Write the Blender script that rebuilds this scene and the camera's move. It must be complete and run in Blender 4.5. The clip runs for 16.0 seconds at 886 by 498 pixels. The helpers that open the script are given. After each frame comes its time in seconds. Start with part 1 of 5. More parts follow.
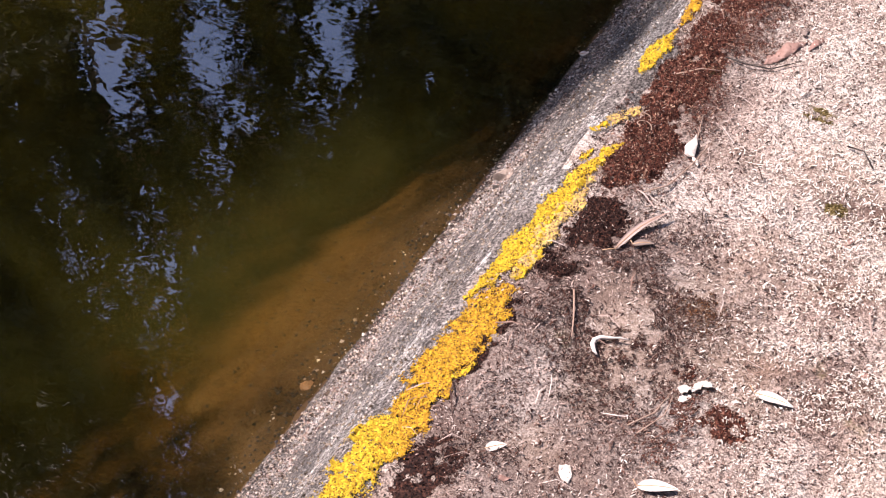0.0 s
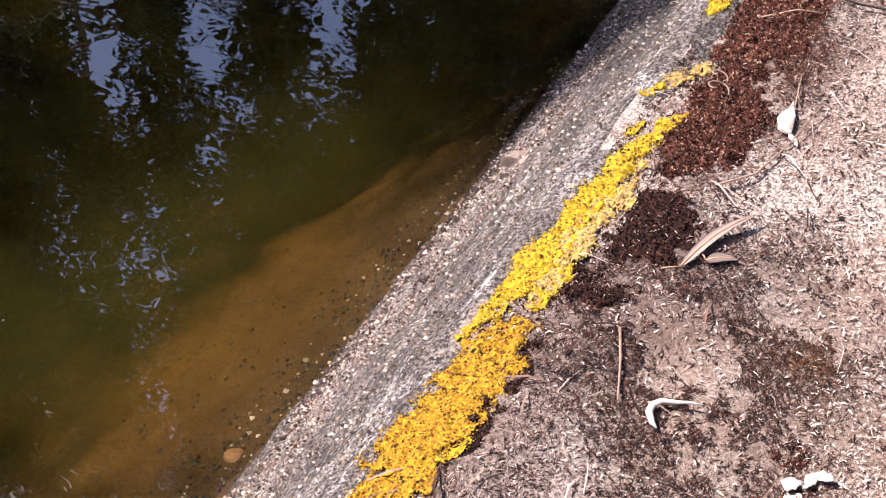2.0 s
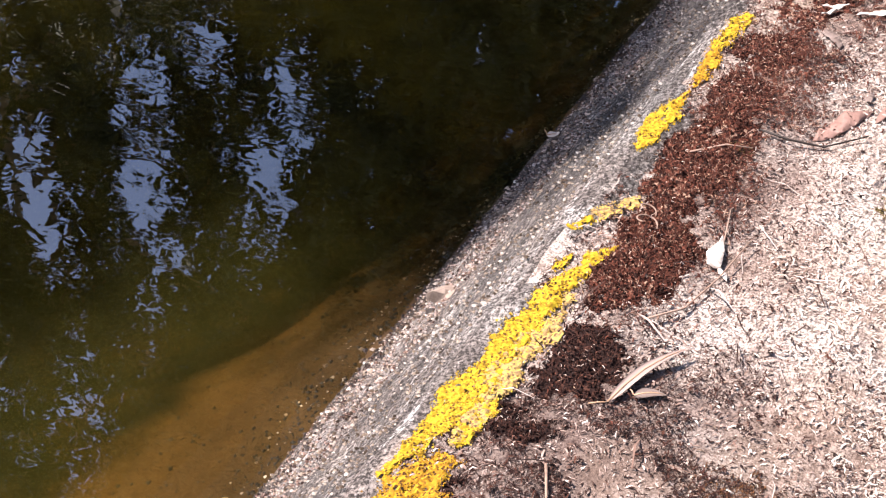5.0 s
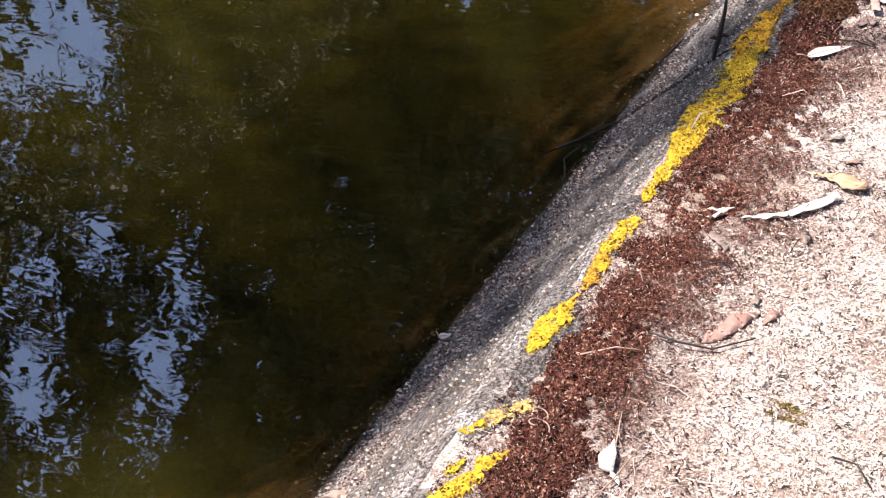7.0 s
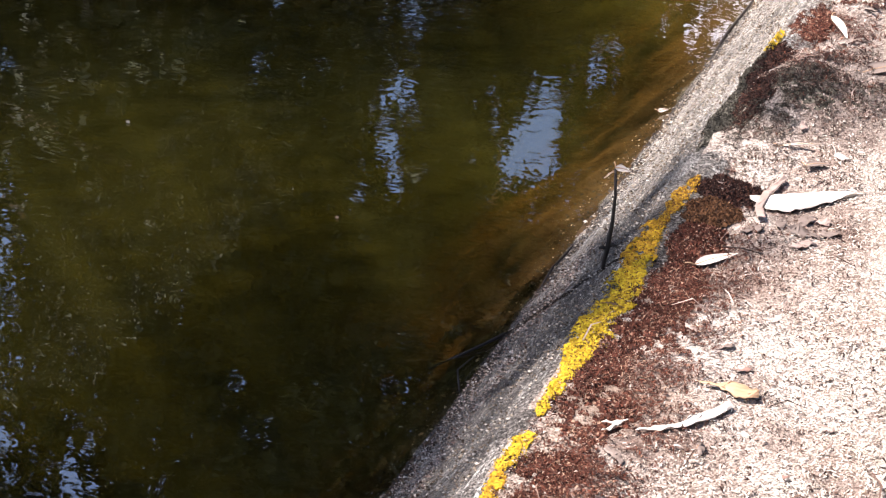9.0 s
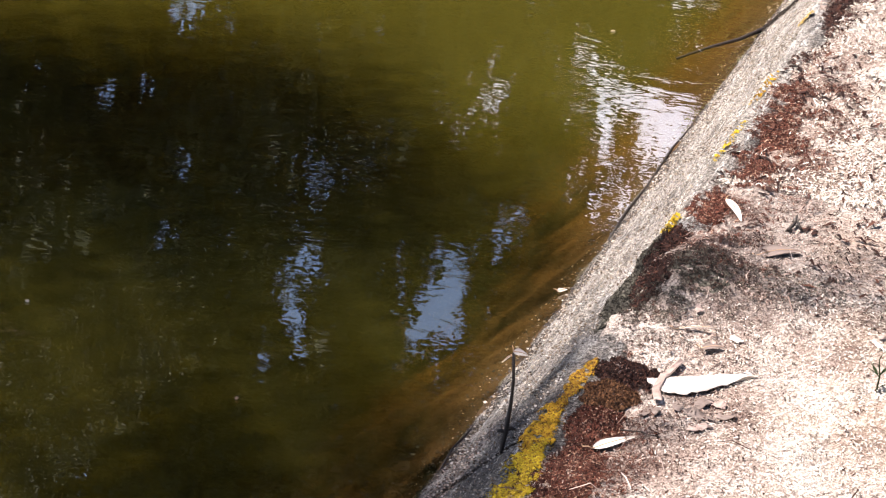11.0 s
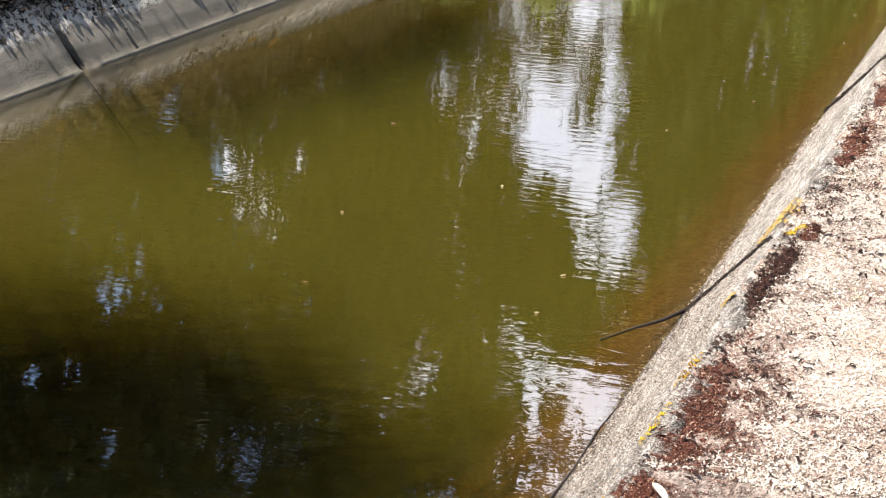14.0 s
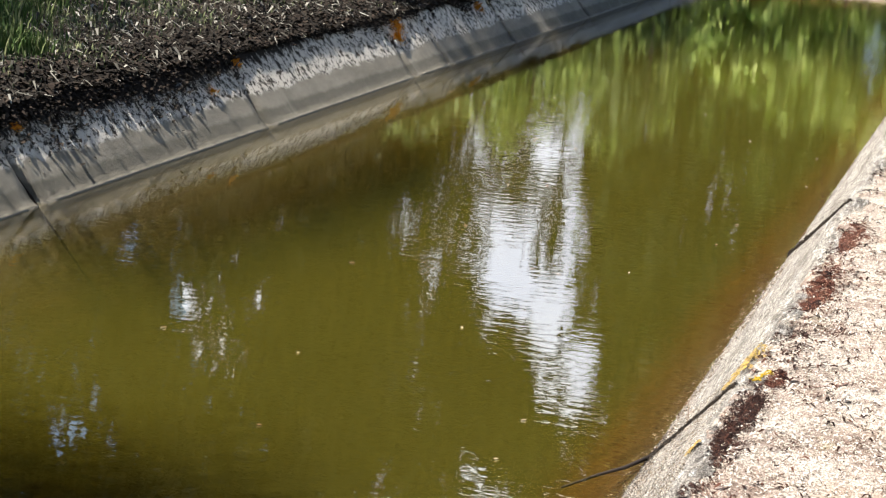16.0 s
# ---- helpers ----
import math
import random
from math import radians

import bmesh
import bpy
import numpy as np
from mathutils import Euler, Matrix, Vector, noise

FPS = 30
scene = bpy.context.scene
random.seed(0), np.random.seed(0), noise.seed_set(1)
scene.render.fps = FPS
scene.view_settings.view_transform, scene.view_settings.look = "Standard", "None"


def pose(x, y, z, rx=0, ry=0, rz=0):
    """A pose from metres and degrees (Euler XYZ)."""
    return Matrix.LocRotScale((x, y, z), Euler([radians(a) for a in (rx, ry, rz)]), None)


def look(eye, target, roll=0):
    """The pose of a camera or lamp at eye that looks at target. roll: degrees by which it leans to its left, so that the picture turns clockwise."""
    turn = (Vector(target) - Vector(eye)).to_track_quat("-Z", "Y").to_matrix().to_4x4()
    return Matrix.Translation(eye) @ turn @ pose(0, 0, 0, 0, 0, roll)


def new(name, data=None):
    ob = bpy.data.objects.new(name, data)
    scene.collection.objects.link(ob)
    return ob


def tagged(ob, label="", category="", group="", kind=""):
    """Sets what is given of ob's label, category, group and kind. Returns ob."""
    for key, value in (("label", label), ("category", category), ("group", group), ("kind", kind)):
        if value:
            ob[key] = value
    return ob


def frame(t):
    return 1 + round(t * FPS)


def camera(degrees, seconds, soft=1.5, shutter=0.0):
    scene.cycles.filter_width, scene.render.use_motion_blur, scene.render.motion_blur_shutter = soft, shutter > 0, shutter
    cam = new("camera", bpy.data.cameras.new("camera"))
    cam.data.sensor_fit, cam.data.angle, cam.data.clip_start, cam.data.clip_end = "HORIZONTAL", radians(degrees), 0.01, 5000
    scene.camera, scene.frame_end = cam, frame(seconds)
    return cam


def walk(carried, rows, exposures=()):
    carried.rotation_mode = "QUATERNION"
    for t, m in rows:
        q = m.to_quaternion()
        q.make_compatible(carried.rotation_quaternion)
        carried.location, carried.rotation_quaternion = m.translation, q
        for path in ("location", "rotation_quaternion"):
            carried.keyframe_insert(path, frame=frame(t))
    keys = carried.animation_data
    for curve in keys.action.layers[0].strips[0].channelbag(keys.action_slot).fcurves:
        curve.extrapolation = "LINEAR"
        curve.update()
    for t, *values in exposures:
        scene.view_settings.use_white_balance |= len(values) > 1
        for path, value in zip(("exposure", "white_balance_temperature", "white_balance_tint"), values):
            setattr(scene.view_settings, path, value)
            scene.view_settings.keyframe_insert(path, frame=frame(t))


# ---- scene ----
cam = camera(25.57, 16.0, soft=1.2)
PATH = [
    (0, (1.3576, -0.4655, 2.4916), (0.5952, 0.7168, 1.0700), -4.41),
    (0.5, (1.2265, -0.2491, 2.2389), (0.4613, 0.9251, 0.8122), -4.51),
    (1, (1.1119, -0.0623, 2.0319), (0.3459, 1.1052, 0.6001), -4.52),
    (1.5, (1.0390, 0.0650, 1.8897), (0.2728, 1.2344, 0.4596), -4.36),
    (2, (0.9964, 0.1391, 1.8071), (0.2310, 1.3170, 0.3834), -4.12),
    (2.5, (0.9881, 0.1596, 1.7879), (0.2248, 1.3500, 0.3736), -3.78),
    (3, (0.9838, 0.1637, 1.7843), (0.2244, 1.3688, 0.3803), -3.50),
    (5.5, (0.9969, 0.1657, 1.7576), (0.2455, 1.5067, 0.4781), -1.27),
    (6, (0.9970, 0.1679, 1.7601), (0.2558, 1.5505, 0.5195), -0.76),
    (6.5, (0.9966, 0.1708, 1.7679), (0.2676, 1.5927, 0.5651), -0.27),
    (7, (0.9920, 0.1715, 1.7739), (0.2782, 1.6341, 0.6115), 0.41),
    (7.5, (0.9902, 0.1751, 1.7789), (0.2882, 1.6766, 0.6596), 0.76),
    (8, (0.9896, 0.1856, 1.7835), (0.2973, 1.7226, 0.7073), 0.73),
    (8.5, (0.9866, 0.1934, 1.7861), (0.3068, 1.7649, 0.7525), 0.82),
    (9, (0.9846, 0.2010, 1.7934), (0.3212, 1.8041, 0.7985), 0.95),
    (11.5, (0.9962, 0.2050, 1.8283), (0.3976, 1.9382, 1.0297), 2.57),
    (12, (0.9975, 0.2049, 1.8328), (0.4041, 1.9599, 1.0790), 2.60),
    (12.5, (0.9990, 0.2092, 1.8374), (0.4074, 1.9838, 1.1297), 2.59),
    (13, (0.9984, 0.2202, 1.8374), (0.4093, 2.0135, 1.1765), 2.59),
    (13.5, (0.9958, 0.2353, 1.8314), (0.4095, 2.0465, 1.2184), 2.36),
    (14, (0.9890, 0.2528, 1.8174), (0.4073, 2.0790, 1.2458), 2.60),
    (14.5, (0.9815, 0.2756, 1.8060), (0.4040, 2.1140, 1.2704), 2.83),
    (15, (0.9711, 0.3053, 1.8031), (0.3996, 2.1549, 1.3008), 3.03),
    (15.5, (0.9625, 0.3397, 1.7999), (0.3965, 2.2001, 1.3324), 3.21),
    (16, (0.9550, 0.3733, 1.7940), (0.3943, 2.2437, 1.3616), 3.44),
]
walk(cam, [(t, look(eye, target, roll)) for t, eye, target, roll in PATH], exposures=[(0.0, 1.05, 6600, 26), (3.0, 1.15, 6600, 24), (6.0, 1.4, 6550, 20), (9.0, 1.5, 6500, 16), (12.5, 1.4, 6650, 14), (16.0, 1.35, 6620, 7)])

# ---------------------------------------------------------------- world and sun
SUN_TOWARD = Vector((-0.92, -0.22, 1.70)).normalized()
world = bpy.data.worlds.new("daylight")
scene.world = world
world.use_nodes = True
wn = world.node_tree.nodes
wn.clear()
sky = wn.new("ShaderNodeTexSky")
sky.sky_type = "NISHITA"
sky.sun_disc = False
sky.sun_elevation = math.asin(SUN_TOWARD.z)
sky.sun_rotation = math.atan2(SUN_TOWARD.x, SUN_TOWARD.y)
sky.air_density, sky.dust_density, sky.ozone_density = 1.0, 1.0, 1.5
back = wn.new("ShaderNodeBackground")
back.inputs["Strength"].default_value = 0.075
wout = wn.new("ShaderNodeOutputWorld")
world.node_tree.links.new(sky.outputs[0], back.inputs[0])
world.node_tree.links.new(back.outputs[0], wout.inputs[0])
sun = new("sun", bpy.data.lights.new("sun", "SUN"))
sun.data.energy, sun.data.angle, sun.data.color = 5.0, radians(0.5), (1.0, 0.94, 0.86)
sun.matrix_world = look(SUN_TOWARD * 40, (0, 0, 0))


# ---------------------------------------------------------------- main measures of the canal
LIP_X, LIP_Z = 0.25, 0.295          # top edge of the near lining; the waterline is x = 0, z = 0
FAR_X, FAR_LIP_X, FAR_LIP_Z = -3.21, -3.50, 0.375
BED_Z, BED_DROP = -0.80, 0.68


# ---------------------------------------------------------------- materials
class Nodes:
    """A material's node tree with short calls."""

    def __init__(self, name):
        self.mat = bpy.data.materials.new(name)
        self.mat.use_nodes = True
        self.tree = self.mat.node_tree
        self.tree.nodes.clear()
        self.out = self.tree.nodes.new("ShaderNodeOutputMaterial")
        self.pos = self.tree.nodes.new("ShaderNodeTexCoord").outputs["Object"]

    def add(self, kind, **values):
        node = self.tree.nodes.new(kind)
        for key, value in values.items():
            self.put(node, key, value)
        return node

    def put(self, node, key, value):
        if key in ("operation", "blend_type", "data_type", "feature", "distance", "noise_dimensions"):
            setattr(node, key, value)
            return
        socket = node.inputs[int(key[1:])] if key[0] == "i" and key[1:].isdigit() else node.inputs[key.replace("_", " ")]
        if isinstance(value, bpy.types.NodeSocket):
            self.tree.links.new(value, socket)
        else:
            socket.default_value = value

    def mapped(self, scale, turn=(0, 0, 0)):
        return self.add("ShaderNodeMapping", Vector=self.pos, Scale=scale, Rotation=turn).outputs[0]

    def noise(self, scale, detail=4.0, rough=0.6, vector=None, warp=0.0):
        n = self.add("ShaderNodeTexNoise", Vector=vector or self.pos, Scale=scale, Detail=detail, Roughness=rough, Distortion=warp)
        return n.outputs[0]

    def cells(self, scale, vector=None, feature="F1"):
        return self.add("ShaderNodeTexVoronoi", feature=feature, Vector=vector or self.pos, Scale=scale)

    def ramp(self, fac, stops):
        n = self.add("ShaderNodeValToRGB", Fac=fac)
        e = n.color_ramp.elements
        while len(e) < len(stops):
            e.new(0.5)
        for k, (at, colour) in zip(e, stops):
            k.position = at
            k.color = (*colour, 1) if len(colour) == 3 else colour
        return n.outputs[0]

    def band(self, fac, low, high):
        return self.ramp(fac, [(low, (0, 0, 0)), (high, (1, 1, 1))])

    def mix(self, fac, a, b, blend="MIX"):
        n = self.tree.nodes.new("ShaderNodeMixRGB")
        n.blend_type = blend
        for key, value in (("Fac", fac), ("Color1", a), ("Color2", b)):
            if isinstance(value, tuple) and len(value) == 3:
                value = (*value, 1)
            self.put(n, key, value)
        return n.outputs[0]

    def math(self, op, a, b=0.0):
        n = self.tree.nodes.new("ShaderNodeMath")
        n.operation = op
        self.put(n, "i0", a)
        self.put(n, "i1", b)
        return n.outputs[0]

    def bump(self, height, strength, distance):
        n = self.tree.nodes.new("ShaderNodeBump")
        self.put(n, "Height", height)
        self.put(n, "Strength", strength)
        self.put(n, "Distance", distance)
        return n.outputs[0]

    def finish(self, colour, rough=0.9, normal=None, specular=0.25, **more):
        b = self.tree.nodes.new("ShaderNodeBsdfPrincipled")
        self.put(b, "Base Color", (*colour, 1) if isinstance(colour, tuple) else colour)
        self.put(b, "Roughness", rough)
        self.put(b, "Specular IOR Level", specular)
        if normal is not None:
            self.put(b, "Normal", normal)
        for key, value in more.items():
            self.put(b, key, value)
        self.tree.links.new(b.outputs[0], self.out.inputs[0])
        return self.mat

    def island(self):
        return self.tree.nodes.new("ShaderNodeNewGeometry").outputs["Random Per Island"]

    def own(self):
        return self.tree.nodes.new("ShaderNodeObjectInfo").outputs["Random"]


def soil_material():
    n = Nodes("bleached_soil")
    c = n.ramp(n.noise(5, 6, 0.65), [(0.32, (0.20, 0.135, 0.11)), (0.47, (0.47, 0.38, 0.325)), (0.62, (0.72, 0.645, 0.575))])
    fine = n.noise(300, 4, 0.75)
    crumbs = n.noise(95, 4, 0.75)
    c = n.mix(n.band(fine, 0.44, 0.54), n.mix(0.70, c, (0.035, 0.02, 0.017)), c)
    c = n.mix(n.band(crumbs, 0.38, 0.52), n.mix(0.6, c, (0.05, 0.028, 0.022)), c)
    # Darker patches; the first two put dappled tree shade into the soil colour.
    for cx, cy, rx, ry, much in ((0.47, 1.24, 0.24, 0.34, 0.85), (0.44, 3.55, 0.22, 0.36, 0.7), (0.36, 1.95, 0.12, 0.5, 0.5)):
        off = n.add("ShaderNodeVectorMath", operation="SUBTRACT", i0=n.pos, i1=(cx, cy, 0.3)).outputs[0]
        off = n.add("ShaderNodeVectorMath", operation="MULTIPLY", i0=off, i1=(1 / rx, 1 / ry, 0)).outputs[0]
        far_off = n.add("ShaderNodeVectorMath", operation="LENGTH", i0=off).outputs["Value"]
        darkened = n.band(n.math("ADD", n.math("SUBTRACT", 1.35, far_off), n.math("MULTIPLY", n.noise(14, 5, 0.7), 0.9)), 0.72, 1.0)
        c = n.mix(n.math("MULTIPLY", darkened, much), c, n.mix(0.62, c, (0.075, 0.05, 0.045)))
    stain = n.band(n.noise(2.3, 4, 0.6), 0.55, 0.72)
    c = n.mix(n.math("MULTIPLY", stain, 0.30), c, (0.52, 0.38, 0.27))
    olive = n.band(n.noise(3.1, 4, 0.7, n.mapped((1, 1, 1), (0.4, 0, 2))), 0.66, 0.74)
    c = n.mix(n.math("MULTIPLY", olive, 0.5), c, (0.22, 0.19, 0.06))
    return n.finish(c, 0.95, n.bump(n.math("ADD", n.math("MULTIPLY", fine, 0.5), crumbs), 0.9, 0.006), 0.15)


def humus_material():
    n = Nodes("dark_humus")
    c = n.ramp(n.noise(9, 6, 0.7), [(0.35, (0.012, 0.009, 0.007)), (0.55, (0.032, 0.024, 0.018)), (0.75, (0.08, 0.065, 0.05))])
    return n.finish(c, 0.95, n.bump(n.noise(70, 5, 0.7), 0.9, 0.02), 0.15)


def concrete_material(name, far=False):
    n = Nodes(name)
    sep = n.add("ShaderNodeSeparateXYZ", Vector=n.pos).outputs
    c = n.ramp(n.noise(7, 7, 0.7), [(0.3, (0.20, 0.17, 0.15)), (0.55, (0.37, 0.32, 0.29)), (0.75, (0.55, 0.49, 0.45))])
    streak = n.noise(16, 5, 0.65, n.mapped((1.3, 0.30, 1.3)))
    if not far:
        # From y 2.95 on, the sunlit stretch is whitened in the concrete's own colour.
        slab = n.math("MULTIPLY", n.math("SUBTRACT", sep["Y"], 2.95), 1.6)
        pale = n.math("MULTIPLY", n.band(slab, 0.0, 0.9), n.band(n.noise(9, 5, 0.7, n.mapped((1.6, 0.16, 1.6))), 0.36, 0.52))
        c = n.mix(n.math("MULTIPLY", pale, 0.62), c, (0.78, 0.73, 0.65))
    c = n.mix(n.band(streak, 0.50, 0.66), c, (0.68, 0.65, 0.61))
    c = n.mix(n.band(n.noise(24, 6, 0.8, n.mapped((1, 0.5, 1))), 0.55, 0.66), c, (0.60, 0.54, 0.48))
    c = n.mix(n.math("MULTIPLY", n.band(n.noise(11, 5, 0.7, n.mapped((1.5, 0.5, 1.5), (0, 0, 0.2))), 0.5, 0.66), 0.75), c, (0.105, 0.095, 0.09))
    if not far:
        lines = n.band(n.noise(34, 5, 0.7, n.mapped((1.7, 0.09, 1.7), (0, 0, 0.03))), 0.50, 0.58)
        c = n.mix(n.math("MULTIPLY", n.math("MULTIPLY", lines, n.band(slab, 0.0, 0.9)), 0.62), c, (0.22, 0.185, 0.15))
        wash = n.band(n.noise(20, 6, 0.75, n.mapped((1.6, 0.22, 1.6), (0, 0, 0.05))), 0.54, 0.60)
        c = n.mix(n.math("MULTIPLY", wash, n.band(sep["X"], 0.165, 0.215)), c, (0.84, 0.81, 0.77))
        belt = n.math("MULTIPLY", n.band(sep["X"], 0.115, 0.15), n.band(n.math("SUBTRACT", 0.235, sep["X"]), 0.0, 0.03))
        belt = n.math("MULTIPLY", belt, n.band(n.noise(13, 6, 0.75, n.mapped((1.5, 0.28, 1.5), (0, 0, 0.08))), 0.44, 0.54))
        c = n.mix(n.math("MULTIPLY", n.math("MULTIPLY", belt, n.math("SUBTRACT", 1.0, n.band(slab, 0.0, 0.9))), 0.75), c, (0.10, 0.097, 0.095))
        # Darker streaks between y 1.6 and 3.25, faded at both ends.
        darkened = n.band(n.math("MULTIPLY", n.math("SUBTRACT", sep["Y"], 1.6), 2.0), 0.0, 1.0)
        darkened = n.math("MULTIPLY", darkened, n.band(n.math("MULTIPLY", n.math("SUBTRACT", 3.25, sep["Y"]), 2.0), 0.0, 1.0))
        streaks = n.band(n.noise(15, 6, 0.75, n.mapped((1.6, 0.30, 1.6), (0, 0, 0.12))), 0.42, 0.56)
        c = n.mix(n.math("MULTIPLY", darkened, n.math("MULTIPLY", streaks, 0.6)), c, (0.10, 0.095, 0.09))
    if not far:
        fine = n.band(n.noise(62, 5, 0.75, n.mapped((1.5, 0.22, 1.5), (0, 0, 0.06))), 0.50, 0.60)
        c = n.mix(n.math("MULTIPLY", fine, 0.55), c, (0.085, 0.08, 0.078))
    specks = n.band(n.noise(170, 4, 0.75, n.mapped((1, 0.7, 1), (0.3, 0, 1))), 0.57, 0.63)
    c = n.mix(n.math("MULTIPLY", specks, 0.6), c, (0.74, 0.70, 0.66))
    grit = n.noise(230, 5, 0.8)
    coarse = n.noise(110, 4, 0.7)
    c = n.mix(n.band(grit, 0.46, 0.52), n.mix(0.88, c, (0.018, 0.015, 0.014)), c)
    c = n.mix(n.math("MULTIPLY", n.band(coarse, 0.40, 0.52), 1.0), n.mix(0.55, c, (0.03, 0.026, 0.024)), c)
    if far:
        height = sep["Z"]
        upper = n.band(n.math("ADD", height, n.math("MULTIPLY", n.noise(5, 5, 0.7), 0.12)), 0.215, 0.235)
        runs = n.noise(17, 5, 0.75, n.mapped((0.9, 1.0, 0.6)))
        blot = n.band(n.math("ADD", n.noise(26, 6, 0.8, n.mapped((1, 0.9, 0.8))), n.math("MULTIPLY", runs, 0.3)), 0.655, 0.70)
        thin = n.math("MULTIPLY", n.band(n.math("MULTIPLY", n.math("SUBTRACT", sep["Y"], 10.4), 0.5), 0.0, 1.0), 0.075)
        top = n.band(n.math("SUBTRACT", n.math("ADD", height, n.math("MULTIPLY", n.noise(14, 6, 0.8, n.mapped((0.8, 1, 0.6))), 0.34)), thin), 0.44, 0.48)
        plain = n.mix(n.band(n.noise(4, 6, 0.7, n.mapped((0.5, 0.6, 1.6))), 0.35, 0.65), (0.19, 0.172, 0.142), (0.29, 0.262, 0.22))
        lower = n.band(n.math("ADD", height, n.math("MULTIPLY", n.noise(6, 5, 0.7), 0.05)), 0.10, 0.118)
        plain = n.mix(lower, n.mix(0.6, plain, (0.075, 0.07, 0.055)), plain)
        plain = n.mix(n.math("MULTIPLY", n.band(n.noise(3.2, 4, 0.6, n.mapped((0.2, 1.2, 0.2))), 0.56, 0.72), 0.35), plain, (0.38, 0.35, 0.30))
        waterline = n.band(n.math("ADD", height, n.math("MULTIPLY", n.noise(9, 3), 0.02)), 0.016, 0.024)
        plain = n.mix(waterline, (0.26, 0.235, 0.19), plain)
        mott = n.mix(blot, n.mix(n.noise(8, 4), (0.74, 0.69, 0.63), (0.46, 0.42, 0.37)), (0.05, 0.042, 0.036))
        c = n.mix(upper, plain, mott)
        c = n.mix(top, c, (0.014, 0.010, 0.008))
    else:
        wet = n.band(n.math("ADD", sep["Z"], n.math("MULTIPLY", n.noise(30, 4), 0.06)), 0.032, 0.066)
        c = n.mix(wet, n.mix(0.55, c, (0.06, 0.045, 0.025)), c)
        drowned = n.band(n.math("MULTIPLY", n.math("ADD", sep["Z"], n.math("MULTIPLY", n.noise(25, 4), 0.03)), -1.0), 0.0, 0.02)
        mud = n.ramp(n.noise(12, 6, 0.7), [(0.3, (0.045, 0.033, 0.017)), (0.6, (0.09, 0.067, 0.036)), (0.8, (0.14, 0.105, 0.06))])
        mud = n.mix(n.band(n.noise(90, 3, 0.7), 0.60, 0.66), mud, (0.03, 0.02, 0.012))
        c = n.mix(n.math("MULTIPLY", drowned, 0.85), c, mud)
    h = n.math("ADD", n.math("MULTIPLY", grit, 0.6), n.math("ADD", coarse, n.math("MULTIPLY", n.noise(38, 4), 1.0)))
    return n.finish(c, 0.92, n.bump(h, 1.0, 0.008), 0.2)


def speckled(name, stops, rough=0.9, bump_scale=220, by="island", **more):
    """Colour chosen piece by piece, with grain on each."""
    n = Nodes(name)
    c = n.ramp(n.island() if by == "island" else n.own(), stops)
    grain = n.noise(bump_scale, 3, 0.7)
    c = n.mix(n.math("MULTIPLY", grain, 0.5), c, n.mix(0.6, c, (0.03, 0.02, 0.015)))
    return n.finish(c, rough, n.bump(grain, 0.4, 0.002), 0.2, **more)


def leaf_material(name, base, dark, grain=60):
    n = Nodes(name)
    vein = n.noise(grain, 4, 0.7, n.mapped((0.3, 2.5, 1)))
    c = n.mix(n.band(vein, 0.40, 0.68), base, n.mix(0.45, base, dark))
    c = n.mix(n.band(n.noise(28, 4, 0.7), 0.60, 0.72), c, dark)
    return n.finish(c, 0.6, n.bump(vein, 0.4, 0.002), 0.35)


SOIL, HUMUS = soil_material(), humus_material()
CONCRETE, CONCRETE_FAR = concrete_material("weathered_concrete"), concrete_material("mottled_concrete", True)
LITTER = speckled("dry_litter", [(0.0, (0.018, 0.010, 0.009)), (0.30, (0.07, 0.038, 0.030)), (0.50, (0.26, 0.165, 0.13)), (0.75, (0.46, 0.35, 0.30)), (1.0, (0.66, 0.57, 0.51))])
LITTER_BLEACHED = speckled("bleached_litter", [(0.0, (0.07, 0.04, 0.03)), (0.10, (0.20, 0.145, 0.105)), (0.20, (0.50, 0.43, 0.35)), (0.6, (0.74, 0.69, 0.60)), (1.0, (0.86, 0.83, 0.76))])
MOSS_BLACK = speckled("black_moss", [(0.0, (0.006, 0.005, 0.004)), (0.7, (0.016, 0.012, 0.009)), (1.0, (0.05, 0.035, 0.026))])
DARK_LITTER = speckled("dark_leaf_litter", [(0.0, (0.010, 0.009, 0.007)), (0.55, (0.038, 0.034, 0.027)), (0.74, (0.12, 0.115, 0.10)), (0.88, (0.22, 0.21, 0.18)), (1.0, (0.38, 0.36, 0.32))])
MOSS_RUST = speckled("rust_dry_moss", [(0.0, (0.018, 0.007, 0.005)), (0.5, (0.070, 0.021, 0.013)), (0.86, (0.15, 0.048, 0.029)), (1.0, (0.42, 0.28, 0.20))])
MOSS_DARK = speckled("dark_moss", [(0.0, (0.008, 0.004, 0.004)), (0.7, (0.032, 0.012, 0.009)), (1.0, (0.11, 0.045, 0.03))])
MOSS_BROWN = speckled("brown_moss", [(0.0, (0.022, 0.010, 0.005)), (0.6, (0.085, 0.036, 0.015)), (1.0, (0.19, 0.09, 0.04))])
MOSS_GREY = speckled("grey_moss", [(0.0, (0.015, 0.013, 0.010)), (0.6, (0.06, 0.055, 0.043)), (1.0, (0.17, 0.155, 0.125))])
MOSS_OLIVE = speckled("olive_moss", [(0.0, (0.06, 0.042, 0.014)), (0.6, (0.17, 0.125, 0.042)), (1.0, (0.32, 0.25, 0.11))])
